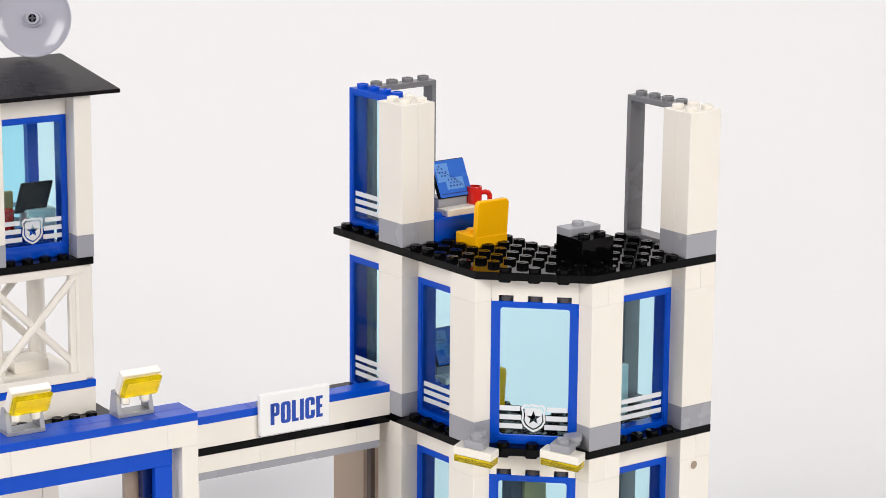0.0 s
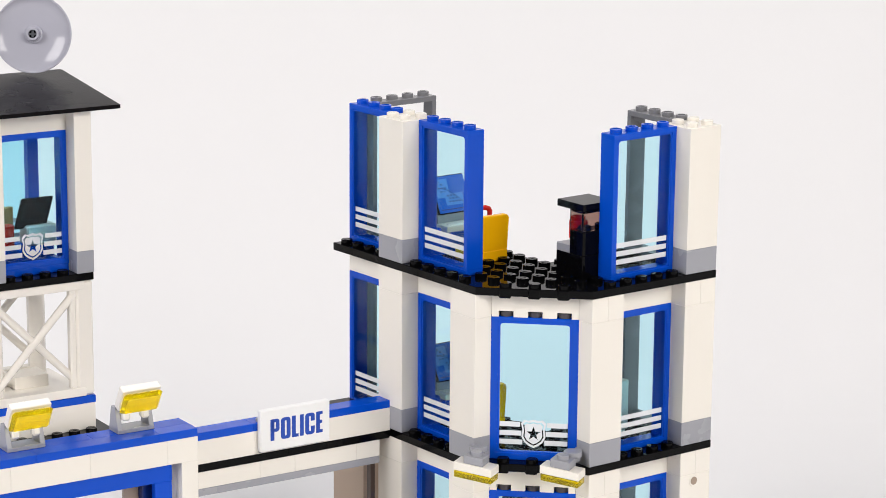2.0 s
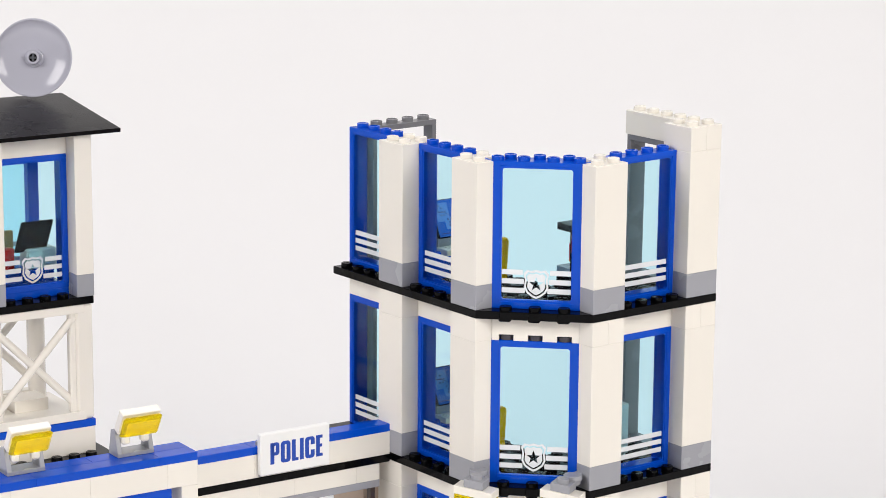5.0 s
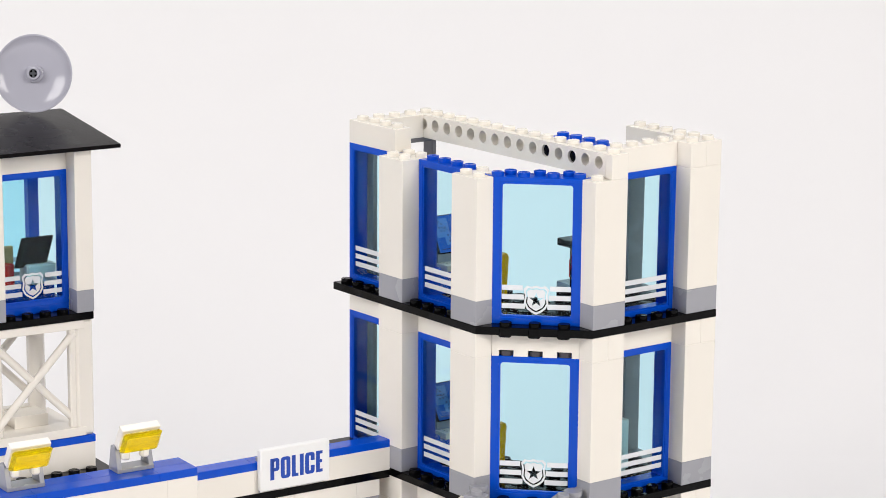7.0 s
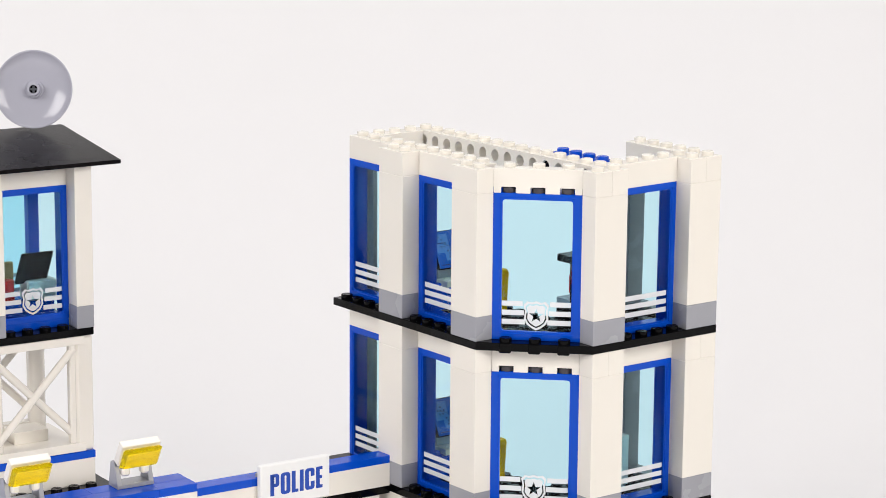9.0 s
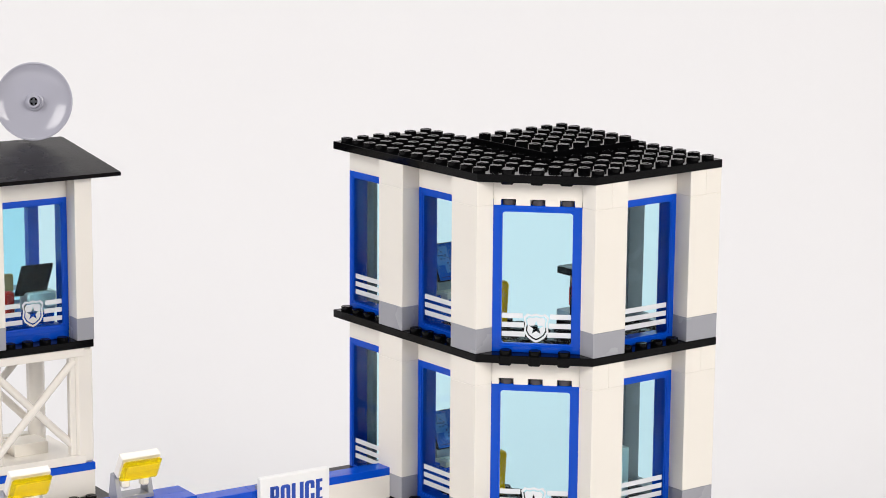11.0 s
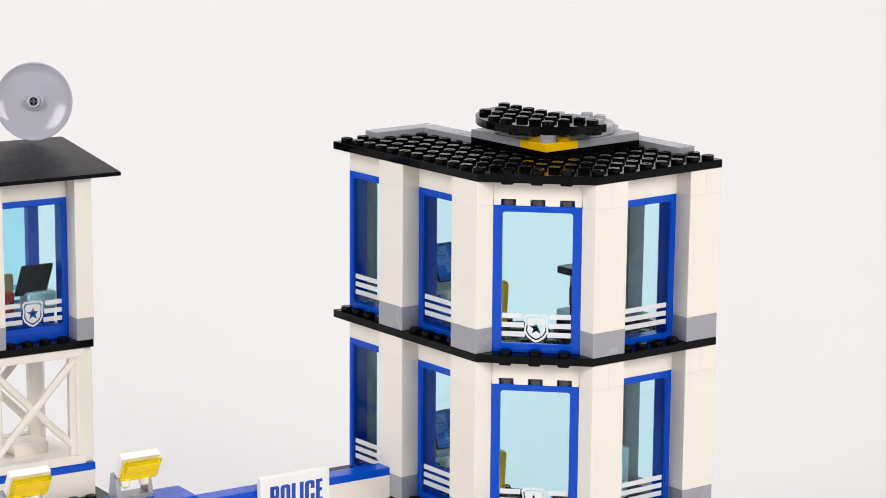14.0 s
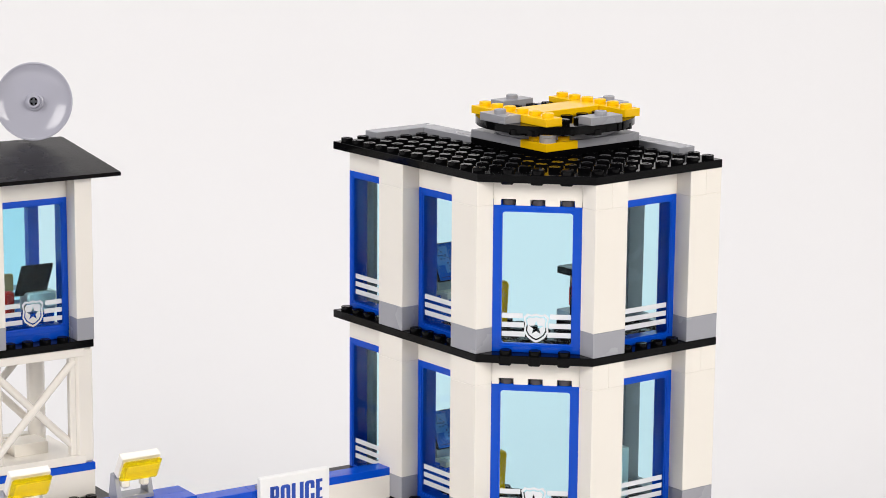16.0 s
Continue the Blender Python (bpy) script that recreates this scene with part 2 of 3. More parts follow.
def bay_window(parent, z, studs=True):
    f, w, h = face_bay, 3 * R2, 7.2
    g = G()
    a = 0.33 / R2
    g.prism([(1, 5), (1, 4), (1 + a, 4 - a), (1.16 + a, 4.16 - a), (1.3, 4.25), (1.3, 5)], z, z + h)
    g.prism([(4 - a, 1 + a), (4, 1), (5, 1), (5, 1.3), (4.25, 1.3), (4.16 - a, 1.16 + a)], z, z + h)
    g2 = G(f)
    g2.box(0.31, 0, z, w - 0.31, 0.6, z + 0.34).box(0.1, 0.02, z + h - 0.22, w - 0.1, 1.3, z + h)
    k = len(g.v)
    g.fc += [[i + k for i in q] for q in g2.fc]
    g.v += g2.v
    if studs:
        for u, v in ((0.15, 0.4), (w / 2 - 0.5 * R2, 0.4), (w / 2 + 0.5 * R2, 0.4), (w - 0.15, 0.4), (w / 2 - R2, 0.95), (w / 2, 0.95), (w / 2 + R2, 0.95)):
            x, y, _ = f(u, v, 0)
            g.lathe([(0.3, z + h - 0.01), (0.3, z + h + 0.19), (0.28, z + h + 0.21), (0.19, z + h + 0.21), (0.19, z + h + 0.05)], 18, (x, y, 0))
    fr = part("window_frame", g, BLUE, parent, "blue plastic corner window frame")
    part("pane", G(f).box(0.36, 0.1, z + 0.36, w - 0.36, 0.2, z + h - 0.24, 0.01), GLASS, fr, "clear light blue pane").visible_shadow = False
    part("rim", inner_rim(f, 0.32, w - 0.32, z + 0.33, z + h - 0.21, 0.05, 0.24, 0.11), BLUE, fr)
    # the print of the top storey's pane sits a little lower
    low = 0.18 if studs else 0.06
    stripes(f, 0.45, w - 0.45, 0.098, z, fr, (w / 2 - 0.54, w / 2 + 0.54), 0.09)
    badge(f, w / 2, z + 1.4 - low, 0.098, fr)
    return fr


# ---- the floor outline ----
def on_plate(x, y, y1=6):
    return x + y > 4.9 and ((x < 6) or (y < y1)) and 0 < x < 12


def outline(y1):
    return [(0, 4), (4, 0), (12, 0), (12, y1), (6, y1), (6, 16), (0, 16)]


def edge_lugs(g, z, v0=-0.05):
    """The rounded lugs under the studs along the cut corner of a plate."""
    for i in (1, 2, 3):
        cx, cy = i, 4 - i
        q = lambda u, v, zz, cx=cx, cy=cy: (cx + (u + v) / R2, cy + (v - u) / R2, zz)
        h = G(q).box(-0.3, v0, z - 0.5, 0.3, 0.5, z + 0.02, 0.06)
        h.lathe([(0.3, z), (0.3, z + 0.19), (0.27, z + 0.22)], 16, (0, 0.32, 0))
        k = len(g.v)
        g.v += h.v
        g.fc += [[i2 + k for i2 in p] for p in h.fc]


def floor_plate(z):
    g = G().prism(outline(6), z - 0.4, z)
    g.studs(0, 0, 12, 16, z, lambda x, y: on_plate(x, y) and x + y > 5.5)
    edge_lugs(g, z)
    return g


# ---- wall pieces shared by all storeys ----
COLUMNS = {  # name: blocks x0, y0, x1, y1
    "left": ((0, 10, 1, 12), (1, 10, 2, 12)),
    "right": ((10, 0, 12, 1), (10, 1, 12, 2)),
    "inner_left": ((1, 5, 2, 6),),
    "inner_right": ((5, 1, 6, 2),),
    "outer_left": ((0, 4, 1, 6),),
    "outer_right": ((4, 0, 6, 1),),
}
TOPS = {
    "back_right": ((11, 0, 12, 6),),
    "right": ((10, 0, 11, 2),),
    "over_right": ((6, 1, 10, 2),),
    "bay_right": ((4, 0, 5, 1),),
    "back_left": ((2, 15, 5, 16),),
    "over_left_end": ((1, 12, 2, 16),),
    "left": ((0, 10, 2, 12),),
    "over_left": ((1, 6, 2, 10),),
    "bay_left": ((0, 4, 1, 6), (1, 5, 2, 6)),
}


def top_studs(g, blocks, z):
    for x0, y0, x1, y1 in blocks:
        g.studs(x0, y0, x1, y1, z)
    return g


def blocks_mesh(blocks, z0, z1, studs=True):
    g = G()
    for b in blocks:
        g.box(b[0], b[1], z0, b[2], b[3], z1)
    if studs:
        top_studs(g, blocks, z1)
    return g


def bay_top_mesh(z, studs=True):
    """The white corner course over the bay, notched above the frame's studs."""
    g = G()
    w = 3 * R2
    h = G(face_bay)
    h.box(-0.01, 0.0, z + 0.3, w + 0.01, 0.7, z + 1.2, 0.006)
    cuts = [0.0] + [c for i in (-1, 0, 1) for c in (w / 2 + i * R2 - 0.36, w / 2 + i * R2 + 0.36)] + [w]
    for a, b in zip(cuts[::2], cuts[1::2]):
        h.box(a, 0.0, z, b, 0.7, z + 0.31, 0.006)
    g.v, g.fc = h.v, h.fc
    if studs:
        for i in (-1, 0, 1):
            u = w / 2 + i * R2
            x, y, _ = face_bay(u, 0.45, 0)
            g.stud(x, y, z + 1.2)
    return g


# dark caps in the notches: the shade on the frame's studs, as colour
def bay_shaded_studs_mesh(z):
    h = G(face_bay)
    w = 3 * R2
    for i in (-1, 0, 1):
        u = w / 2 + i * R2
        h.lathe([(0.31, z + 0.01), (0.31, z + 0.22), (0.28, z + 0.26)], 16, (u, 0.34, 0))
    return h


def beam_mesh(z):
    """A sixteen-stud beam pierced by fifteen round holes."""
    g = G()
    r, n = 0.3, 16
    zc, z1 = z + 0.72, z + 1.2
    x0, x1 = 5.0, 6.0
    g.box(x0, 0, z, x1, 0.5, z1, 0.02).box(x0, 15.5, z, x1, 16, z1, 0.02)
    for k in range(1, 16):
        ring, edge = [], []
        for i in range(n):
            a = 2 * math.pi * (i + 0.5) / n
            c, s = math.cos(a), math.sin(a)
            ring.append((k + r * c, zc + r * s))
            m = min(0.5 / max(abs(c), 1e-6), (z1 - zc if s > 0 else zc - z) / max(abs(s), 1e-6))
            edge.append((k + m * c, zc + m * s))
        corner = [(k + 0.5, z1), (k - 0.5, z1), (k - 0.5, z), (k + 0.5, z)]
        for cpt in corner:
            j = min(range(n), key=lambda i: (edge[i][0] - cpt[0]) ** 2 + (edge[i][1] - cpt[1]) ** 2)
            edge[j] = cpt
        vs = [(x, y, zz) for x in (x0, x1) for o in (ring, edge) for y, zz in o]
        fs = []
        for i in range(n):
            j = (i + 1) % n
            fs += [[i, j, n + j, n + i], [2 * n + i, 3 * n + i, 3 * n + j, 2 * n + j], [i, 2 * n + i, 2 * n + j, j], [n + i, n + j, 3 * n + j, 3 * n + i]]
        g.add(vs, fs)
        collar = [(k + (y - k) * 1.22, zc + (zz - zc) * 1.22) for y, zz in ring]
        rim = G(lambda u, v, zz: (x0 + v, u, zz))
        strip(rim, collar, ring, -0.012, 0.0)
        m = len(g.v)
        g.v += rim.v
        g.fc += [[i + m for i in q] for q in rim.fc]
    g.studs(5, 0, 6, 16, z1)
    return g


def pins(parent, z):
    for y in (5.0, 3.0):
        g = G().lathe([(0.29, 0), (0.29, 0.75), (0.2, 0.75), (0.2, 0.6)], 16, (5.12, y, z + 0.72), ((0, 1, 0), (0, 0, 1), (1, 0, 0)))
        g.box(5.1, y - 0.22, z + 0.68, 5.2, y + 0.22, z + 0.76, 0.01)
        part("pin", g, BLACK, parent, "black connector pin")


GREY_H = 1.2


def column_parts(parent, blocks, z, studs):
    part("base_brick", blocks_mesh(blocks, z, z + GREY_H, False), GREY, parent, "light grey base brick")
    for b in blocks:
        part("brick", blocks_mesh((b,), z + GREY_H, z + 7.2, studs), WHITE, parent)


# ---- the building: two finished lower storeys and the half-built third ----
building = thing("toy_building", (0, 0, -18.4), label="white and blue toy brick police building on white paper", category="toy building")
part("base_plate", G().prism(outline(6), -18.4, -18.0), DARKGREY, building, "dark grey base plate")
for lvl in (0, 1, 2):
    z = -8.8 * lvl
    part("floor_plate", floor_plate(z), BLACK, building, "black studded floor plate")
for lvl in (1, 2):
    z = -8.8 * lvl
    for key, blocks in COLUMNS.items():
        column_parts(building, blocks, z, False)
    for key, blocks in TOPS.items():
        part("top_brick", blocks_mesh(blocks, z + 7.2, z + 8.4, False), WHITE, building)
    part("top_beam", blocks_mesh(((5, 0, 6, 16),), z + 7.2, z + 8.4, False), WHITE, building)
    part("corner_brick", bay_top_mesh(z + 7.2, False), WHITE, building)
    part("socket", bay_shaded_studs_mesh(z + 7.2), STUD_SHADE, building)
    glazed_window(building, face_x(1, 16), 4, z, studs=False)
    glazed_window(building, face_x(1, 10), 4, z, studs=False)
    glazed_window(building, face_y(6, 1), 4, z, studs=False)
    bay_window(building, z, False)
    part("door_frame", frame_mesh(face_y(2, 15.22), 4, z, 7.2, 0.78, False), MIDGREY, building, "mid grey open frame")
    part("door_frame", frame_mesh(lambda u, v, zz: (11.02 + v, 1.88 + u, zz), 4, z, 7.2, 1.0, False), MIDGREY, building, "mid grey open frame")
glazed_window(building, face_x(1, 16), 4, 0)
for key in ("left", "right"):
    column_parts(building, COLUMNS[key], 0, True)
part("door_frame", frame_mesh(face_y(2, 15.22), 4, 0, 7.2, 0.78), MIDGREY, building, "mid grey open frame")
part("door_frame", frame_mesh(lambda u, v, z: (11.02 + v, 1.88 + u, z), 4, 0, 7.2), MIDGREY, building, "mid grey open frame")
# pin hole in the lowest right column; a flat tan disc paints its shaded inside
part("pin_hole", G().lathe([(0.3, 0.0), (0.3, 0.03), (0.22, 0.03), (0.22, 0.015)], 18, (10.9, -0.03, -10.75), ((1, 0, 0), (0, 0, 1), (0, 1, 0))), WHITE, building)
part("pin_core", G().lathe([(0.21, 0.0), (0.21, 0.012), (0.0, 0.012)], 18, (10.9, -0.03, -10.75), ((1, 0, 0), (0, 0, 1), (0, -1, 0))), TAN_SHADE, building)


def desk_set(z, y0, parent_label):
    """A desk with a sloping computer screen."""
    d = thing("toy_desk", (3.5, y0 + 1, z), label=parent_label, category="desk")
    part("desk_block", G().box(2.05, y0, z, 6, y0 + 2, z + 1.2).studs(2, y0, 3, y0 + 2, z + 1.2), BLUE, d)
    c = thing("toy_computer", (4, y0 + 1, z + 1.2), label="white toy computer with tilted blue screen on desk", category="computer")
    part("keyboard", G().box(2.9, y0 + 0.05, z + 1.2, 5.1, y0 + 1.0, z + 1.52).box(3.2, y0 + 0.15, z + 1.5, 4.8, y0 + 0.8, z + 1.56, 0.01), WHITE, c, "white keyboard block")
    part("stand", G().prism([(2.95, y0 + 0.9), (5.05, y0 + 0.9), (5.05, y0 + 1.9), (2.95, y0 + 1.9)], z + 1.2, z + 2.0), GREY, c)
    t = radians(24)
    f = lambda u, v, w: (2.95 + u, y0 + 0.75 + w * math.sin(t) + v * math.cos(t), z + 2.0 + 0.92 * w * math.cos(t) - v * math.sin(t))
    s = part("screen", G(f).box(0, 0, 0, 2.1, 0.25, 2.15, 0.06), BLACK, c, "black framed tilted screen")
    part("screen_print", G(f).box(0.05, -0.015, 0.05, 2.05, 0.0, 2.1, 0.005), MIDBLUE, s, "blue map print")
    part("screen_print", G(f).box(0.15, -0.025, 0.9, 0.95, -0.012, 1.95, 0.004).box(0.6, -0.025, 0.45, 1.7, -0.012, 1.1, 0.004), SCREENBLUE, s, "pale blue map print")
    g = G(f)
    for a, b in ((0.35, 1.75), (0.25, 1.6), (0.5, 1.6), (0.3, 1.4), (0.5, 1.4), (0.7, 1.4), (0.4, 1.2), (0.6, 1.2), (0.75, 0.95), (0.95, 0.95), (1.15, 0.95), (0.85, 0.78), (1.05, 0.78), (1.25, 0.78), (0.8, 0.6), (1.0, 0.6), (1.2, 0.6), (1.4, 0.6)):
        g.box(a, -0.034, b, a + 0.09, -0.02, b + 0.09, 0.004)
    g.box(0.2, -0.03, 0.2, 1.9, -0.012, 0.25, 0.004)
    for k in range(12):
        a, b = k / 12, (k + 1) / 12
        ua, ub = 0.2 + 1.6 * a, 0.2 + 1.6 * b
        za, zb = 1.45 - 1.1 * a * a, 1.45 - 1.1 * b * b
        g.add([(ua, -0.036, za), (ub, -0.036, zb), (ub, -0.036, zb + 0.03), (ua, -0.036, za + 0.03), (ua, -0.02, za), (ub, -0.02, zb), (ub, -0.02, zb + 0.03), (ua, -0.02, za + 0.03)], [[0, 1, 2, 3], [4, 5, 6, 7], [0, 1, 5, 4], [2, 3, 7, 6], [1, 2, 6, 5], [0, 3, 7, 4]])
    part("screen_dots", g, INK, s)
    return d


def chair(x, y, z, label):
    g = G().box(x + 0.02, y - 0.03, z, x + 1.98, y + 1.75, z + 0.58, 0.05)
    g.lathe([(0.3, z + 0.54), (0.3, z + 0.74), (0.27, z + 0.77)], 18, (x + 0.6, y + 1.1, 0))
    c = thing("toy_chair", (x + 1, y + 1, z), label=label, category="chair")
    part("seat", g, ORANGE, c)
    f = lambda u, w, v: (x + u, y + 0.04 + v - 0.05 * w - 0.04 * max(0, w - 1.2), z + w)
    b = [(0, 0.1), (0.05, 0.02), (1.8, 0.02), (1.9, 0.2), (1.97, 0.45), (2, 0.7), (2, 2.15), (1.93, 2.3), (1.8, 2.38), (0.2, 2.38), (0.07, 2.3), (0, 2.15)]
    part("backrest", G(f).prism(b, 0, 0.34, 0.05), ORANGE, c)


desk_set(0.0, 10.0, "blue toy desk on the black studded floor")
chair(2.95, 7.75, 0.0, "yellow toy chair facing the blue desk")
desk_set(-8.8, 10.0, "blue toy desk inside the lower storey")
chair(2.95, 7.75, -8.8, "yellow toy chair behind the bay window")
# white cabinet inside the lower storey, behind the right window
solo("toy_cabinet", G().box(7.4, 3.4, -8.8, 9.4, 5.4, -6.02), WHITE, (8.4, 4.4, -8.8), "white toy cabinet block inside the lower storey", "cabinet")
cupboard = thing("toy_cupboard", (4.2, 5.0, -17.6), label="tan toy cupboard with dark grey post beside it in the lowest storey", category="cupboard")
part("cupboard_body", G().box(3.75, 4.55, -17.6, 5.1, 5.5, -11.4), PALETAN, cupboard)
# a post of its own left of the cupboard, grouped with it
part("side_panel", G().box(3.0, 4.75, -17.6, 3.73, 5.5, -11.2), DARKGREY, cupboard, "dark grey post beside the cupboard")


def mug():
    m = thing("toy_mug", (5.12, 10.75, 1.2), label="red toy mug on the blue desk", category="mug")
    z, cx, cy = 1.2, 5.12, 10.75
    part("cup", G().lathe([(0.36, z), (0.39, z + 0.1), (0.39, z + 1.17), (0.37, z + 1.22), (0.31, z + 1.22), (0.3, z + 0.3)], 24, (cx, cy, 0)), RED, m)
    g = G()
    path = [(0.3, 0.9), (0.58, 0.92), (0.72, 0.87), (0.79, 0.74), (0.8, 0.3), (0.74, 0.16), (0.6, 0.12), (0.3, 0.12)]
    for (a, b), (c, d) in zip(path, path[1:]):
        dx, dz = c - a, d - b
        L = math.hypot(dx, dz)
        g.lathe([(0.13, -0.05), (0.13, L + 0.05)], 12, (cx + a * 0.8, cy - a * 0.6, z + b), ((0.6, 0.8, 0), (-dz / L * 0.8, dz / L * 0.6, dx / L), (dx / L * 0.8, -dx / L * 0.6, dz / L)))
    part("handle", g, RED, m)


mug()

# ---- the coffee machine, set up brick by brick ----
solo("base_brick", G().box(5, 2, 0, 7, 4, 1.2).studs(5, 2, 7, 3, 1.2), BLACK, (6, 3, 0), "black base brick of the drinks machine", "toy brick")
solo("jumper_plate", G().box(5, 3, 1.2, 7, 4, 1.6).stud(5.95, 3.5, 1.6), GREY, (6, 3.5, 1.2), "light grey one-stud plate on the black base brick", "toy plate", "grey one-stud plates")
cup = solo("round_brick", G().lathe([(0.3, 1.6), (0.3, 1.75), (0.45, 1.78), (0.45, 2.62), (0.33, 2.65), (0.33, 2.84), (0.3, 2.86), (0.2, 2.86), (0.2, 2.7)], 22, (5.95, 3.5, 0)), RED, (5.95, 3.5, 1.6), "red round brick standing on the grey plate", "toy brick")
ARRIVE.append((cup, 0.4))
tower_brick = solo("brick", G().box(5, 2, 1.2, 7, 3, 2.4).studs(5, 2, 7, 3, 2.4), BLACK, (6, 2.5, 1.2), "black brick on the machine's base", "toy brick")
ARRIVE.append((tower_brick, 0.75))
g = G().box(5, 2, 2.42, 7, 2.12, 3.4, 0.01).box(5, 2.12, 2.42, 5.12, 3, 3.4, 0.01).box(6.88, 2.12, 2.42, 7, 3, 3.4, 0.01).box(5.12, 2.12, 3.28, 6.88, 3, 3.4, 0.01)
panel = solo("panel_brick", g, SMOKE, (6, 2.5, 2.42), "clear brown panel brick of the drinks machine", "toy brick")
ARRIVE.append((panel, 1.15))
lid = solo("lid_tile", G().box(5, 2, 3.4, 7, 4, 3.75), BLACK, (6, 3, 3.4), "black tile lid on the drinks machine", "toy tile")
ARRIVE.append((lid, 1.4))

# ---- third storey walls, set in place one after another ----
w = thing("wall_window", (1.5, 8, 0), label="blue framed toy window with white stripes", category="window", group="third storey windows")
glazed_window(w, face_x(1, 10), 4, 0)
ARRIVE.append((w, 1.9))
w = thing("wall_window", (8, 1.5, 0), label="blue framed toy window with white stripes", category="window", group="third storey windows")
glazed_window(w, face_y(6, 1), 4, 0)
ARRIVE.append((w, 1.9))
for key, ta, tb in (("inner_left", 2.2, 2.65), ("inner_right", 2.25, 2.7), ("outer_left", 3.3, 3.75), ("outer_right", 3.35, 3.8)):
    b = COLUMNS[key]
    mid = ((b[0][0] + b[0][2]) / 2, (b[0][1] + b[0][3]) / 2)
    ob = solo("grey_brick", blocks_mesh(b, 0, GREY_H), GREY, (*mid, 0), "light grey brick at the foot of a column", "toy brick", "grey column bricks")
    ARRIVE.append((ob, ta))
    ob = solo("column_brick", blocks_mesh(b, GREY_H, 7.2), WHITE, (*mid, GREY_H), "tall white column brick on a grey brick", "toy brick", "white column bricks")
    ARRIVE.append((ob, tb))
w = thing("bay_window", (3, 3, 0), label="blue corner window with white shield print", category="window")
bay_window(w, 0)
ARRIVE.append((w, 2.95))

TOP_TIMES = {"back_right": 4.15, "right": 4.7, "over_right": 5.1, "bay_right": 8.7, "back_left": 6.65, "over_left_end": 7.0, "left": 7.55, "over_left": 8.05, "bay_left": 8.55}
for key, t in TOP_TIMES.items():
    b = TOPS[key]
    mid = (sum(q[0] + q[2] for q in b) / len(b) / 2, sum(q[1] + q[3] for q in b) / len(b) / 2)
    ob = solo("wall_brick", blocks_mesh(b, 7.2, 8.4), WHITE, (*mid, 7.2), "white brick along the top of the walls", "toy brick", "white top bricks")
    ARRIVE.append((ob, t))
beam = thing("beam", (5.5, 8, 7.2), label="white pierced beam across the open storey", category="toy beam")
part("beam_body", beam_mesh(7.2), WHITE, beam)
pins(beam, 7.2)
ARRIVE.append((beam, 5.9))
ob = solo("blue_brick", G().box(6, 2, 7.2, 7, 6, 8.4).studs(6, 2, 7, 6, 8.4), BLUE, (6.5, 4, 7.2), "blue brick behind the pierced beam", "toy brick")
ARRIVE.append((ob, 5.95))
corner = thing("corner_course", (2.8, 2.8, 7.2), label="white notched corner brick over the bay window", category="toy brick")
part("corner_brick", bay_top_mesh(7.2), WHITE, corner)
part("socket", bay_shaded_studs_mesh(7.2), STUD_SHADE, corner, "blue frame studs in shade, coloured dark")
ARRIVE.append((corner, 8.9))

# ---- roof ----
Z = 8.8
g = G().prism([(0, 8), (6, 8), (6, 16), (0, 16)], Z - 0.4, Z).studs(0, 8, 6, 16, Z)
ob = solo("roof_plate", g, BLACK, (3, 12, Z - 0.4), "black studded roof plate, square", "roof plate", "roof plates")
ARRIVE.append((ob, 9.7))
g = G().prism([(0, 4), (4, 0), (12, 0), (12, 11.98), (6.02, 11.98), (6.02, 7.98), (0, 7.98)], Z - 0.4, Z).studs(0, 0, 12, 12, Z, lambda x, y: x + y > 4.5 and not (x < 6 and y > 8))
edge_lugs(g, Z, 0.03)
ob = solo("roof_plate", g, BLACK, (5, 5, Z - 0.4), "black studded roof plate with a cut corner", "roof plate", "roof plates")
ARRIVE.append((ob, 10.2))
ob = solo("pad_plate", G().box(5, 5, Z, 11, 11, Z + 0.4).studs(5, 5, 11, 11, Z + 0.4), BLACK, (8, 8, Z), "black square plate under the landing pad", "toy plate")
ARRIVE.append((ob, 10.8))
for b, t in (((5, 11, 6, 16), 11.25), ((2, 15, 5, 16), 11.42), ((11, 2, 12, 11), 11.48)):
    ob = solo("edge_tile", G().box(b[0], b[1], Z, b[2], b[3], Z + 0.4), GREY, ((b[0] + b[2]) / 2, (b[1] + b[3]) / 2, Z), "light grey tile along the roof's back edge", "toy tile", "roof edge tiles")
    ARRIVE.append((ob, t))
P = Z + 0.4
for x, y, t in ((6.5, 10.5, 11.75), (10.5, 6.5, 11.8), (5.5, 5.5, 13.2)):
    z0 = P + (0.4 if t > 13 else 0.0)
    g = G().lathe([(0.42, z0), (0.42, z0 + 0.25), (0.47, z0 + 0.28), (0.47, z0 + 0.4), (0.3, z0 + 0.41), (0.3, z0 + 0.6), (0.28, z0 + 0.62)], 22, (x, y, 0))
    ob = solo("clear_stud", g, CLEAR, (x, y, z0), "clear round piece at a corner of the landing pad", "toy brick", "clear corner pieces")
    ARRIVE.append((ob, t))
g = G().lathe([(2.1, P), (2.1, P + 0.22), (2.3, P + 0.24), (2.3, P + 0.37), (2.27, P + 0.4), (0.5, P + 0.4), (0.45, P + 0.37)], 48, (8, 8, 0))
ob = solo("turntable", g, CLEANWHITE, (8, 8, P), "white round turntable on the black plate", "turntable")
ARRIVE.append((ob, 12.2))
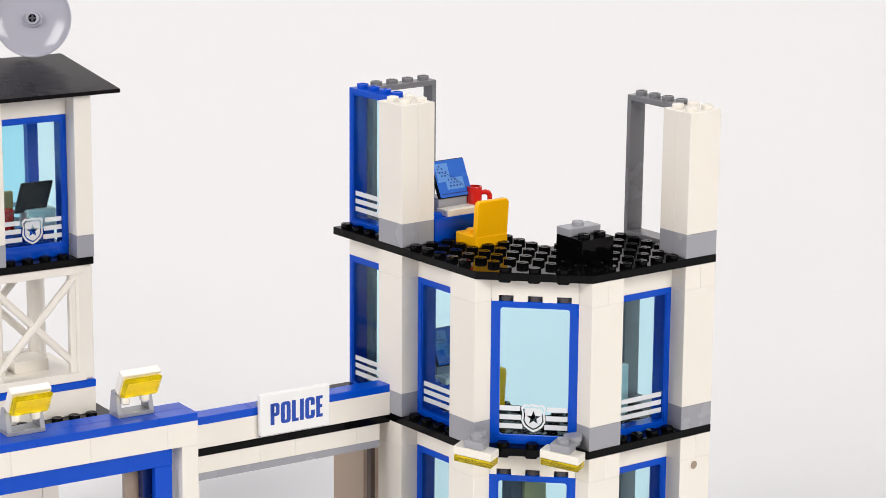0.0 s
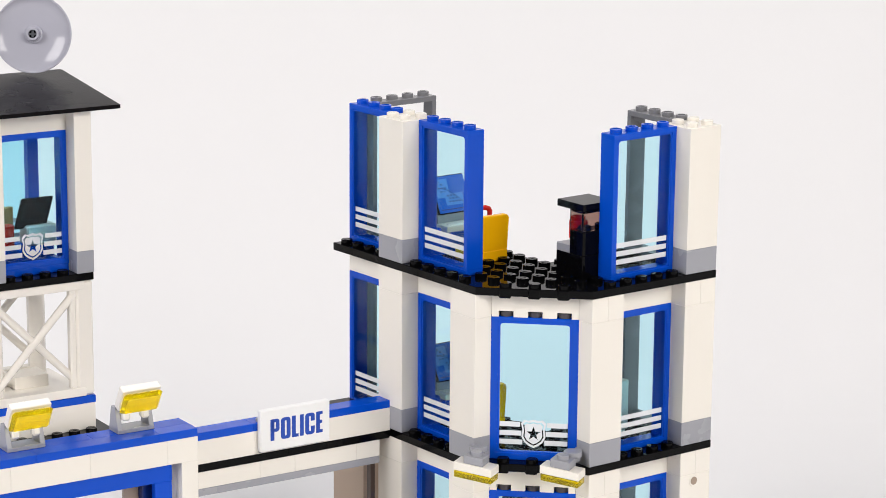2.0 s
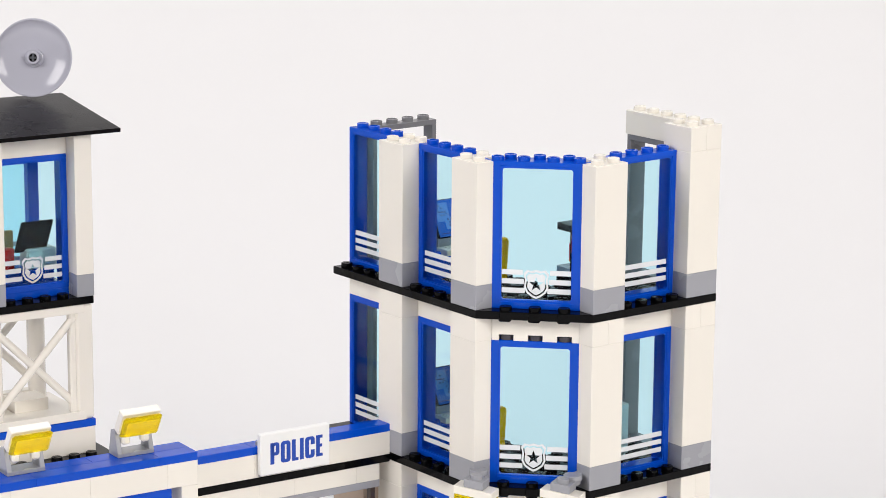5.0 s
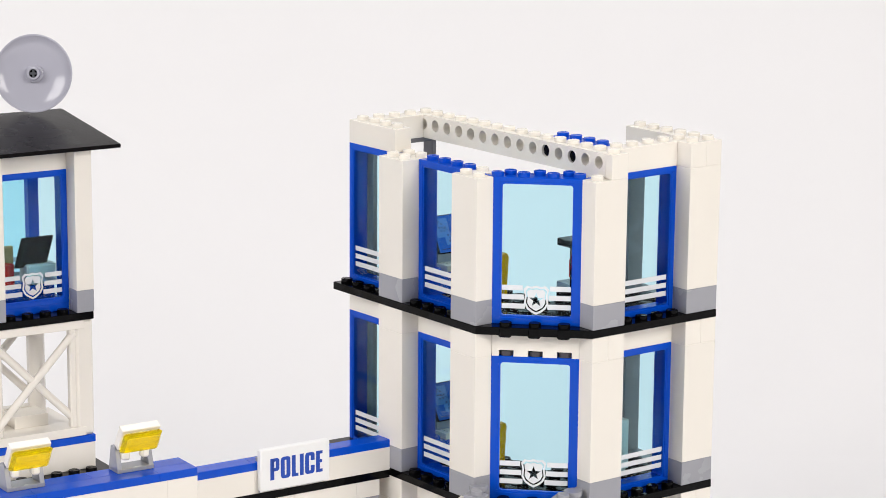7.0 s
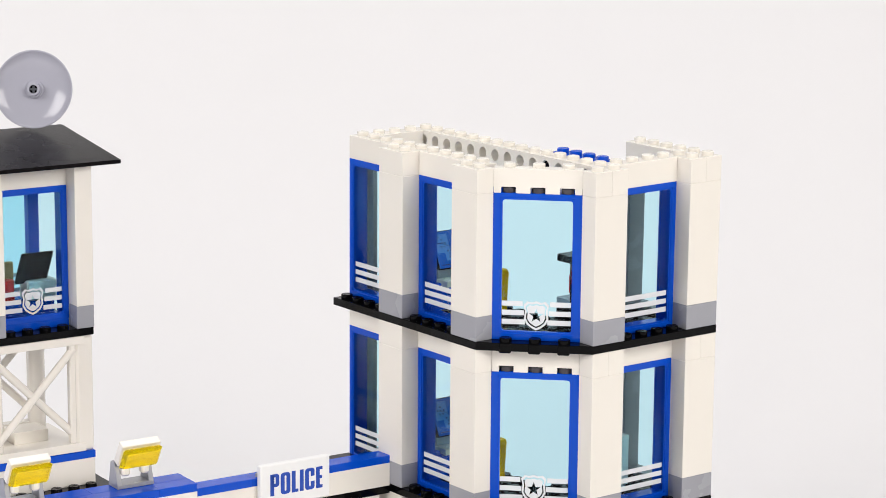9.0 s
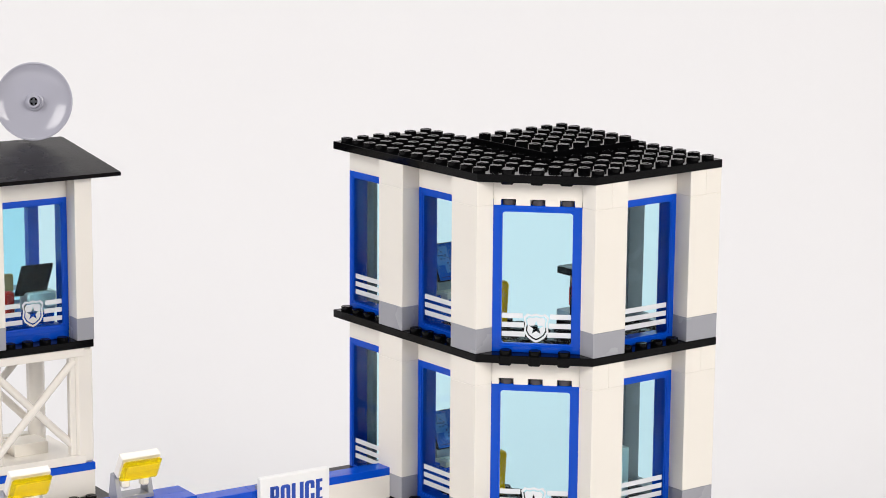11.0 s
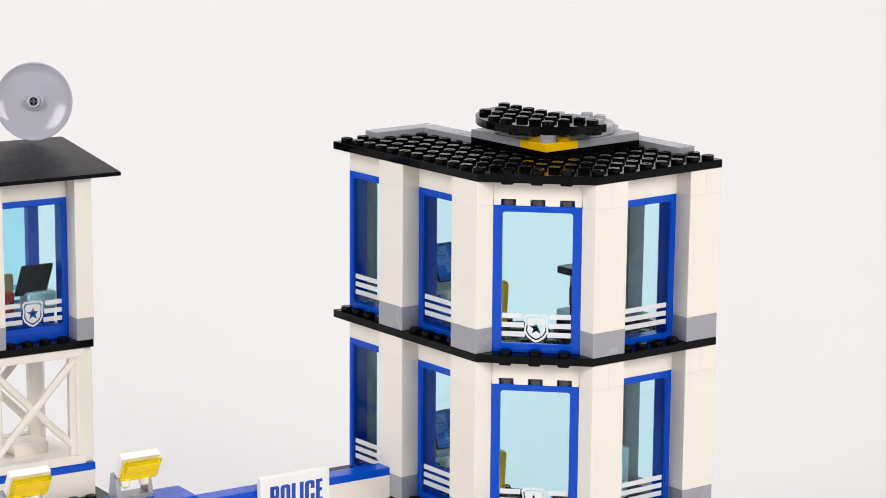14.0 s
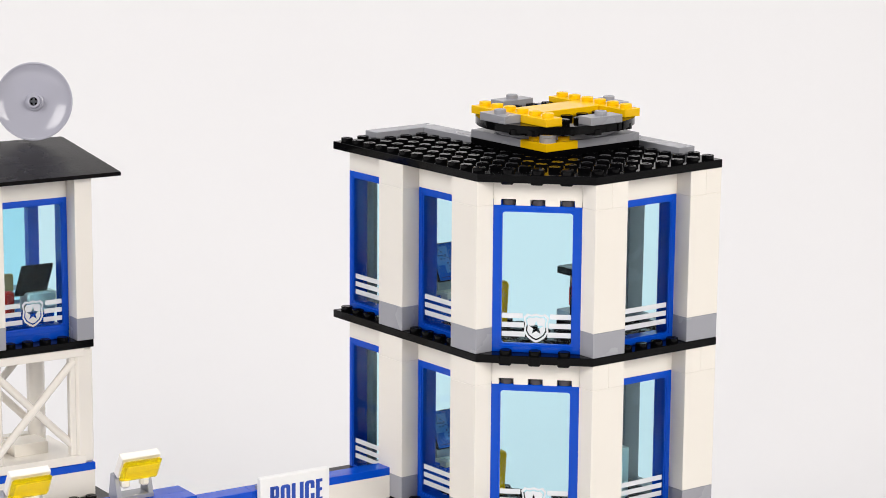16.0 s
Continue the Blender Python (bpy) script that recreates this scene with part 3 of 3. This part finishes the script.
for b, t in (((5, 7, 6, 11), 12.45), ((7, 5, 11, 6), 12.48)):
    ob = solo("pad_tile", G().box(b[0], b[1], P, b[2], b[3], P + 0.4), GREY, ((b[0] + b[2]) / 2, (b[1] + b[3]) / 2, P), "light grey tile framing the landing pad", "toy tile", "pad frame tiles")
    ARRIVE.append((ob, t))
g = G().prism([(5, 5), (7, 5), (7, 6), (6, 6), (6, 7), (5, 7)], P, P + 0.4).stud(6.5, 5.5, P + 0.4).stud(5.5, 6.5, P + 0.4)
ob = solo("corner_plate", g, YELLOW, (6, 6, P), "yellow corner plate of the landing pad", "toy plate")
ARRIVE.append((ob, 12.95))
D = P + 0.41
g = G().lathe([(2.95, D), (3.0, D + 0.03), (3.0, D + 0.37), (2.97, D + 0.4)], 56, (8, 8, 0)).studs(5, 5, 11, 11, D + 0.4, lambda x, y: math.hypot(x - 8, y - 8) < 2.75)
ob = solo("round_plate", g, GREY, (8, 8, D), "light grey round plate on the turntable", "toy plate")
ARRIVE.append((ob, 13.65))
E = D + 0.4 + 0.02


def half_disc(s):
    n = 28
    arc = [(8 + s * 4.0 * math.sin(math.pi * i / n), 8 - 4.0 * math.cos(math.pi * i / n)) for i in range(n + 1)]
    g = G().prism([(8 + s * 0.01, 4.02)] + arc[1:-1] + [(8 + s * 0.01, 11.98)], E, E + 0.4)
    g.studs(4, 4, 12, 12, E + 0.4, lambda x, y: math.hypot(x - 8, y - 8) < 3.75 and (x - 8) * s > 0)
    # rounded lugs and a clip under the rim
    for a in ((200, 214, 262) if s < 0 else (300, 338)):
        lx, ly = 8 + 3.62 * math.cos(radians(a)), 8 + 3.62 * math.sin(radians(a))
        g.cyl(lx, ly, E - 0.1, E + 0.2, 0.42, 18)
    for a in ((236, 243) if s < 0 else (282, 288)):
        q = lambda u, v, zz, a=a: (8 + u * math.cos(radians(a)) - v * math.sin(radians(a)), 8 + u * math.sin(radians(a)) + v * math.cos(radians(a)), zz)
        h = G(q).box(3.7, -0.09, E - 0.04, 4.05, 0.09, E + 0.34, 0.02)
        k = len(g.v)
        g.v += h.v
        g.fc += [[i2 + k for i2 in p] for p in h.fc]
    return g


for s, t in ((-1, 13.98), (1, 14.4)):
    ob = solo("half_round_plate", half_disc(s), BLACK, (8 + s * 2, 8, E), "black half-round studded plate of the landing pad", "toy plate", "half-round plates")
    ARRIVE.append((ob, t))
H = E + 0.4
ob = solo("long_tile", G().box(6, 7, H, 10, 9, H + 0.4), YELLOW, (8, 8, H), "yellow smooth bar across the landing pad", "toy tile")
ARRIVE.append((ob, 14.8))
for x, t in ((5, 15.15), (10, 15.2)):
    ob = solo("strip_plate", G().box(x, 5, H, x + 1, 11, H + 0.4).studs(x, 5, x + 1, 11, H + 0.4), YELLOW, (x + 0.5, 8, H), "yellow studded strip plate of the landing pad", "toy plate", "yellow strips")
    ARRIVE.append((ob, t))
for x0, y0, x1, y1, t in ((7, 11, 9, 12, 15.5), (11, 7, 12, 9, 15.48), (4, 7, 5, 9, 15.85), (7, 4, 9, 5, 15.9)):
    g = G().box(x0, y0, H, x1, y1, H + 0.4).stud((x0 + x1) / 2, (y0 + y1) / 2, H + 0.4)
    ob = solo("jumper_plate", g, GREY, ((x0 + x1) / 2, (y0 + y1) / 2, H), "light grey one-stud plate on the landing pad", "toy plate", "grey one-stud plates")
    ARRIVE.append((ob, t))


# ---- lamps on the bay columns ----
def bay_lamp(x, y, z, turn, px, py):
    c, s = math.cos(turn), math.sin(turn)
    k = radians(5)
    f = lambda u, v, w: (x + (u * math.cos(k)) * c - v * s, y + (u * math.cos(k)) * s + v * c, z + w - u * math.sin(k))
    ob = thing("spot_lamp", (x, y, z), label="white and clear yellow spot lamp on grey clip", category="lamp", group="bay lamps")
    part("lens", G(f).box(-0.97, -0.47, -0.36, 0.97, 0.47, 0, 0.03), AMBER, ob, "clear yellow lens")
    part("lamp_body", G(f).box(-1, -0.5, 0, 1, 0.5, 0.4), WHITE, ob)
    h = G(f).box(-0.5, -0.4, 0.4, 0.5, 0.5, 0.8).stud(0, 0.05, 0.8)
    part("clip", h, GREY, ob, "light grey clip plate")
    d = Vector((px - x, py - y, 0))
    L = d.length
    d.normalize()
    a = G(lambda u, v, w: (x + d.x * u - d.y * v, y + d.y * u + d.x * v, z + w)).box(0.3, -0.3, 0.42, L * 0.8, 0.3, 0.7, 0.05).box(L * 0.5, -0.22, 0.72, L + 0.2, 0.22, 0.95, 0.04)
    a.lathe([(0.44, 0.7), (0.46, 0.73), (0.46, 0.93), (0.43, 0.96)], 22, (L * 0.62, 0, 0))
    part("hinge_arm", a, GREY, ob, "light grey hinge arm")


bay_lamp(-0.52, 3.15, -8.93, radians(-60), 0.7, 4.4)
bay_lamp(2.56, 0.3, -8.95, radians(-60), 4.0, 0.8)

# ---- the wing: sign wall, gate and watch tower, turned a little from the building ----
WING = Matrix.Translation((0.06 * U, 11 * U, 0)) @ Matrix.Rotation(radians(-4.5), 4, "Z")
WALL = Matrix.Translation((0.06 * U, 11 * U, -0.1 * U)) @ Matrix.Rotation(radians(-3.7), 4, "Z")
T = -18.4

wall = thing("sign_wall", (-6, 0.5, T), WALL, "white toy wall with blue tiles between building and gate", "toy wall")
part("wall_brick", G().box(-3.9, 0, -8.8, 0, 1, -7.6), WHITE, wall)
part("wall_brick", G().box(-7.9, 0, -8.8, -3.9, 1, -7.6), WHITE, wall)
part("wall_brick", G().box(-12, 0, -8.8, -7.9, 1, -7.6), WHITE, wall)
for a, b in ((-4, 0), (-8, -4), (-12, -8)):
    part("tile", G().box(a, 0, -7.6, b, 1, -7.2), BLUE, wall, "glossy blue tile")
part("band_plate", G().box(-6, 0, -9.2, 0, 1, -8.8), BLACK, wall, "black plate")
part("band_plate", G().box(-12, 0, -9.2, -6, 1, -8.8), BLACK, wall, "black plate")
for a, b in ((-2, -0.62), (-5.6, -2), (-7.6, -5.6), (-12, -7.6)):
    part("lintel_brick", G().box(a, 0.05, -10.07, b, 1, -9.2), WHITE, wall)
part("lintel_plate", G().box(-12, 0.05, -10.45, -0.62, 1, -10.07), GREY, wall, "light grey plate")
part("end_strip", G().box(-1.12, 0.1, T, -0.86, 0.5, -10.45), BROWN, wall, "dark brown strip")
# a white pier whose shade under the wall is put into its colour
part("pier", G().box(-1.0, 1.0, T, 0.0, 4.0, -9.2), TAN_SHADE, wall, "white inner pier, its shade coloured tan")
part("back_plate", G().box(-3.7, 1.02, -9.2, -1.5, 1.6, -7.22), BLACK, wall, "black backing brick")
part("pier", G().box(-12, 0.05, T, -11, 1, -10.55), WHITE, wall)

sign = thing("name_sign", (-5.85, -0.2, -8.65), WALL, "white toy sign tile with blue letters POLICE", "sign")
part("sign_tile", G().box(-7.8, -0.42, -8.62, -3.85, -0.05, -6.5, 0.05), CLEANWHITE, sign)
part("sign_bracket", G().box(-7.7, -0.04, -8.76, -3.95, 0.3, -7.0), GREY, sign)


def letters(parent, text, x, y, z, wide, high):
    """Heavy condensed printed letters, one mesh each: thick stems, thinner crossbars, rounded bowls."""
    share = {"P": 42, "O": 45, "L": 31, "I": 18, "C": 45, "E": 31}
    k = wide / (sum(share[c] for c in text) + 7 * (len(text) - 1))
    st, bar = 18 * k, high * 0.145
    for c in text:
        w = share[c] * k
        g = G(lambda u, v, h, x=x: (x + u, y + v, z + h))
        box = lambda a, b, c2, d: g.box(a, -0.012, b, c2, 0.0, d, 0.003)
        rad = w * 0.3
        if c in "PLIE":
            box(0, 0, st, high)
        if c == "L":
            box(st, 0, w, bar)
        if c == "E":
            box(st, 0, w, bar)
            box(st, high - bar, w, high)
            box(st, high * 0.44, w * 0.93, high * 0.44 + bar)
        if c == "P":
            strip(g, rounded(st * 0.4, w, high * 0.4, high, rad), rounded(st, w - st * 0.92, high * 0.4 + bar, high - bar, w * 0.07), -0.012, 0.0)
        if c == "O":
            strip(g, rounded(0, w, 0, high, rad), rounded(st, w - st, bar, high - bar, w * 0.09), -0.012, 0.0)
        if c == "C":
            # the ring of an O, left open on its right side
            a, b = rounded(0, w, 0, high, rad, 8), rounded(st, w - st, bar, high - bar, w * 0.09, 8)
            ring = list(zip(a, b))
            for (p0, q0), (p1, q1) in zip(ring, ring[1:]):
                vs = [(u, v, h) for v in (-0.012, 0.0) for u, h in (p0, p1, q1, q0)]
                g.add(vs, [[0, 1, 2, 3], [4, 5, 6, 7], [0, 1, 5, 4], [1, 2, 6, 5], [2, 3, 7, 6], [3, 0, 4, 7]])
            box(w - st, high * 0.62, w, high - rad)
            box(w - st, rad, w, high * 0.38)
        part("letter", g, INK2, parent, "blue printed letter " + c)
        x += w + 7 * k


INK2 = plastic("blue letter print", (0.008, 0.06, 0.42), 0.35)
letters(sign, "POLICE", -7.26, -0.425, -8.1, 2.98, 1.1)

gate = thing("gate", (-18, -1, T), WING, "white and blue toy gate with tiled top", "toy gate")
for a, b in ((-13.6, -12), (-17.6, -13.6), (-21.6, -17.6), (-25.6, -21.6)):
    part("wall_brick", G().box(a, -2, -8.0, b, -1, -6.8), WHITE, gate)
for a, b in ((-14, -12), (-20.3, -14), (-26, -20.3)):
    part("tile", G().box(a, -2, -6.8, b, -1, -6.4), BLUE, gate, "glossy blue tile")
for a, b in ((-14, -12), (-17, -14), (-20, -17), (-26, -20)):
    part("tile", G().box(a, -1, -6.8, b, 0, -6.4), BLUE, gate, "glossy blue tile")
part("back_brick", G().box(-25.6, -1, -8.0, -12, 0, -6.8), WHITE, gate)
part("arch_beam", G().box(-25.6, -1.7, -8.9, -13.25, -0.3, -8.0), BLUE, gate, "blue arch beam")
part("pillar", G().box(-12.87, -2, T, -12, 0, -8.0), WHITE, gate)
part("gate_post", G().box(-14.15, -1.68, T, -13.25, -1.3, -8.9), BLUE, gate, "blue gate post")
# rail coloured navy for the shade beneath the arch beam
part("door_rail", G().box(-14.5, -1.0, T, -13.9, -0.55, -8.9), BLUE_SHADE, gate, "blue door rail, shade under the arch coloured navy")
part("pier", G().box(-15.2, -0.5, T, -14.4, -0.2, -8.9), TAN_SHADE, gate, "tan pier")
part("gate_post", G().box(-26.4, -1.68, T, -25.35, -0.9, -8.9), BLUE, gate, "blue gate post")


def gate_lamp(cx):
    y0, z0 = -1.05, -6.4
    ob = thing("flood_lamp", (cx, y0 + 0.5, z0), WING, "clear yellow flood lamp tilted on a grey bracket", "lamp", "gate flood lamps")
    g = G().box(cx - 0.9, y0, z0, cx + 1, y0 + 1, z0 + 0.2)
    for x in (cx - 0.9, cx + 0.75):
        f = lambda a, b, h, x=x: (x + h, y0 + a, z0 + b)
        g2 = G(f).prism([(0, 0.1), (1, 0.1), (0.75, 1.25), (0.35, 1.25)], 0, 0.25)
        k = len(g.v)
        g.v += g2.v
        g.fc += [[i + k for i in q] for q in g2.fc]
    g.lathe([(0.14, -0.8), (0.14, 0.8)], 14, (cx, y0 + 0.5, z0 + 1.05), ((0, 1, 0), (0, 0, 1), (1, 0, 0)))
    part("bracket", g, GREY, ob, "light grey bracket")
    t = radians(-30)
    f = lambda u, v, w: (cx + 0.12 + u, y0 + 0.42 + v * math.cos(t) + w * math.sin(t), z0 + 0.99 + w * math.cos(t) - v * math.sin(t))
    part("lamp_body", G(f).box(-1, -0.25, 0.32, 1, 0.18, 1.56, 0.03), WHITE, ob)
    for u in (-0.43, 0.57):
        part("hook", G().box(cx + u - 0.2, y0 - 0.03, z0 + 0.6, cx + u + 0.2, y0 + 0.42, z0 + 1.3, 0.09), WHITE, ob, "white clip hook")
    lens = [(-1, 0.42), (-0.85, 0.3), (0.85, 0.3), (1, 0.42), (1, 1.42), (0.85, 1.54), (-0.85, 1.54), (-1, 1.42)]
    h = lambda a, b, d: f(a, -0.26 - d, b)
    part("lens", G(h).prism(lens, 0, 0.36, 0.16), AMBER, ob, "clear yellow lens")


gate_lamp(-14.82)
gate_lamp(-20.42)

# ---- the watch tower behind the gate ----
TOWER = Matrix.Translation((-8.446 * U, 26.256 * U, -2.419 * U)) @ Matrix.Rotation(radians(-4.5), 4, "Z")
TB = (TABLE / U) + 2.419  # table height in tower coordinates


def rod(g, a, b, r=0.21):
    a, b = Vector(a), Vector(b)
    d = (b - a).normalized()
    s = d.cross(Vector((0, 1, 0))).normalized()
    q = d.cross(s)
    return g.lathe([(r, 0), (r, (b - a).length)], 14, tuple(a), (tuple(s), tuple(q), tuple(d)))


def girder(y):
    g = G().box(-5.95, y - 0.01, -0.86, -0.5, y + 0.6, -0.42).box(-5.95, y - 0.01, -6.73, -0.5, y + 0.6, -6.25)
    g.box(-1.32, y + 0.08, -6.3, -0.95, y + 0.55, -0.8, 0.08).box(-5.9, y + 0.08, -6.3, -5.5, y + 0.55, -0.8)
    rod(g, (-5.6, y + 0.25, -5.9), (-1.02, y + 0.25, -1.1))
    rod(g, (-5.6, y + 0.35, -1.2), (-1.02, y + 0.35, -5.85))
    return g


tower = thing("watch_tower", (-3, 3, TB), TOWER, "white toy watch tower with blue window and black roof", "toy tower")
part("base_block", G().box(-6, -1, TB, -3.68, 6, -9.0), WHITE, tower)
part("base_block", G().box(-3.66, -1, TB, -2.75, 6, -9.0), WHITE, tower)
part("stud_plate", G().box(-8, -1, -9.0, 0.75, 6, -8.6).studs(-8, -1, 0, 0, -8.6), BLACK, tower, "black studded plate")
part("base_wall", G().box(-6, 0, -8.6, 0, 6, -7.15), WHITE, tower)
part("base_plate", G().box(-6.02, -0.03, -7.15, 0.02, 6, -6.75), BLUE, tower, "blue plate")
part("corner_post", G().box(-0.98, 0.02, -6.75, 0.02, 1.0, -0.4, 0.14), WHITE, tower)
for x, y in ((-0.95, 5.4), (-5.5, 5.4), (-5.5, 0.6)):
    part("post", G().cyl(x, y, -6.75, -0.4, 0.47, 28), WHITE, tower)
part("base_top", G().box(-5.95, 0.66, -6.75, -0.05, 5.95, -6.67), WHITE, tower)
for x in (-3.45, -6.0):
    part("post_foot", G().box(x, 2.7, -6.67, x + 1.95, 4.3, -6.0), WHITE, tower)
part("girder", girder(0.0), WHITE, tower, "white cross-braced girder")
part("girder", girder(5.4), WHITE, tower, "white cross-braced girder")
part("floor_plate", G().box(-6.02, -0.02, -0.4, 0.06, 6, 0).studs(-5, 0, -1, 1, 0), BLACK, tower, "black studded plate")
for x in (-0.87, -5.88):
    part("base_brick", G().box(x, 0, 0, x + 0.98, 1, 1.2), GREY, tower, "light grey base brick")
    part("brick", G().box(x, 0, 1.2, x + 0.98, 1, 8.72), WHITE, tower)
    part("brick", G().box(x, 1, 0, x + 0.96, 2, 8.72), WHITE, tower)
part("back_post", G().box(-5.88, 5.3, 0, -4.92, 6, 8.72), WHITE, tower)
part("rear_post", G().box(-1.42, 4.9, 0.42, -0.8, 4.98, 7.58), BLUE, tower, "blue rear post")
part("lintel", G().box(-4.9, 1, 7.6, -0.88, 2, 8.72), WHITE, tower)
part("lintel", G().box(-4.9, 5.02, 7.6, -0.9, 5.98, 8.72), WHITE, tower)
part("sill", G().box(-4.9, 1, 0, -0.9, 2, 0.4), BLUE, tower, "blue plate")
glazed_window(tower, face_y(-4.88, 1), 4, 0.4, 7.2, True, False, 0.28)
glazed_window(tower, face_y(-4.9, 5), 4, 0.4, 7.2, False, False)
roof = lambda h, y, x: (x, y, h)
part("roof", G(roof).prism([(8.75, -0.5), (8.96, -0.5), (9.82, 6.7), (9.82, 7.0), (8.75, 7.0)], -6.9, 1.6, 0.03), SATIN, tower, "black satin sloping roof")

d = thing("toy_desk", (-3, 3.2, 0), TOWER, "blue toy desk inside the watch tower", "desk")
part("desk_block", G().box(-4.9, 2.4, 0, -1.1, 4, 1.2), BLUE, d)
c = thing("toy_computer", (-2.4, 3, 1.2), TOWER, "white toy computer with black screen inside the tower", "computer")
part("stand", G().box(-2.6, 2.45, 1.2, -0.9, 3.6, 2.3, 0.1), WHITE, c)
t0 = radians(-22)
f0 = lambda u, v, w: (-3.1 + u + 0.08 * w, 2.9 + w * math.sin(t0) + v, 2.1 + w * math.cos(t0))
part("screen", G(f0).box(0, 0, 0, 1.8, 0.25, 1.9, 0.06), BLACK, c, "black tilted screen")
solo("red_cup", G().cyl(-3.6, 2.9, 1.2, 2.4, 0.4), RED, (-3.6, 2.9, 1.2), "red cup on the tower desk", "cup", space=TOWER)
g = G().box(-3.6, 4.1, 0, -2.0, 4.8, 0.6).box(-3.5, 4.5, 0.6, -2.5, 4.8, 3.0, 0.06)
solo("tower_chair", g, OLIVE, (-3.2, 4.4, 0), "tan toy chair inside the watch tower", "chair", space=TOWER)

# ---- the dish on the tower roof ----
dn = Vector((-0.56, -0.81, 0.17)).normalized()
ds = dn.cross(Vector((0, 0, 1))).normalized()
du = ds.cross(dn)
DC = (-0.22, 6.5, 11.94)
dish = thing("dish", (DC[0], DC[1], 9.8), TOWER, "grey plastic satellite dish standing on the tower roof", "dish")
AX = (tuple(ds), tuple(du), tuple(dn))
rings = [(0.5, -0.5), (1.15, -0.42), (1.68, -0.28), (2.06, -0.1), (2.13, -0.02), (2.12, 0.02), (2.05, 0.02), (1.98, -0.06), (1.6, -0.2), (1.05, -0.31), (0.5, -0.37), (0.42, -0.37)]
bowl = part("bowl", G().lathe(rings, 64, DC, AX), DISHGREY, dish, "glossy grey bowl")
part("hub", G().lathe([(0.5, -0.45), (0.5, -0.28), (0.44, -0.24), (0.36, -0.24), (0.36, 0.02), (0.33, 0.05), (0.23, 0.05), (0.23, -0.2)], 28, DC, AX), DISHGREY, dish, "grey hollow stud")
# black plug painting the shade down in the hollow stud
part("hub_hole", G().lathe([(0.225, -0.25), (0.225, -0.12)], 18, DC, AX), BLACK, dish)
along = lambda u, v, w: tuple(Vector(DC) + ds * u + du * v + dn * w)
part("axle", G(along).box(-0.2, -0.06, -0.13, 0.2, 0.06, 0.0, 0.02).box(-0.06, -0.2, -0.13, 0.06, 0.2, -0.004, 0.02), DARKGREY, dish, "dark grey cross axle end")
back = Vector(DC) - dn * 0.5
part("mount", rod(G(), tuple(back), (back.x, back.y + 0.1, 10.3), 0.1), DARKGREY, dish)


# ---- motion: loose pieces wait on the paper beside the building and are set in one by one, in a blink ----
def motions():
    step = 1.0 / FPS
    for i, (ob, t) in enumerate(ARRIVE):
        home = ob.matrix_world.copy()
        x, y = 0.22 + 0.13 * (i % 7), -0.22 - 0.13 * (i // 7)
        rest = Matrix.Translation((x, y, TABLE))
        over = Matrix.Translation((0, 0, 0.17)) @ home
        walk(ob, [(0, rest), (t - 2 * step, rest), (t - step, over), (t, home), (16.0, home)])


motions()
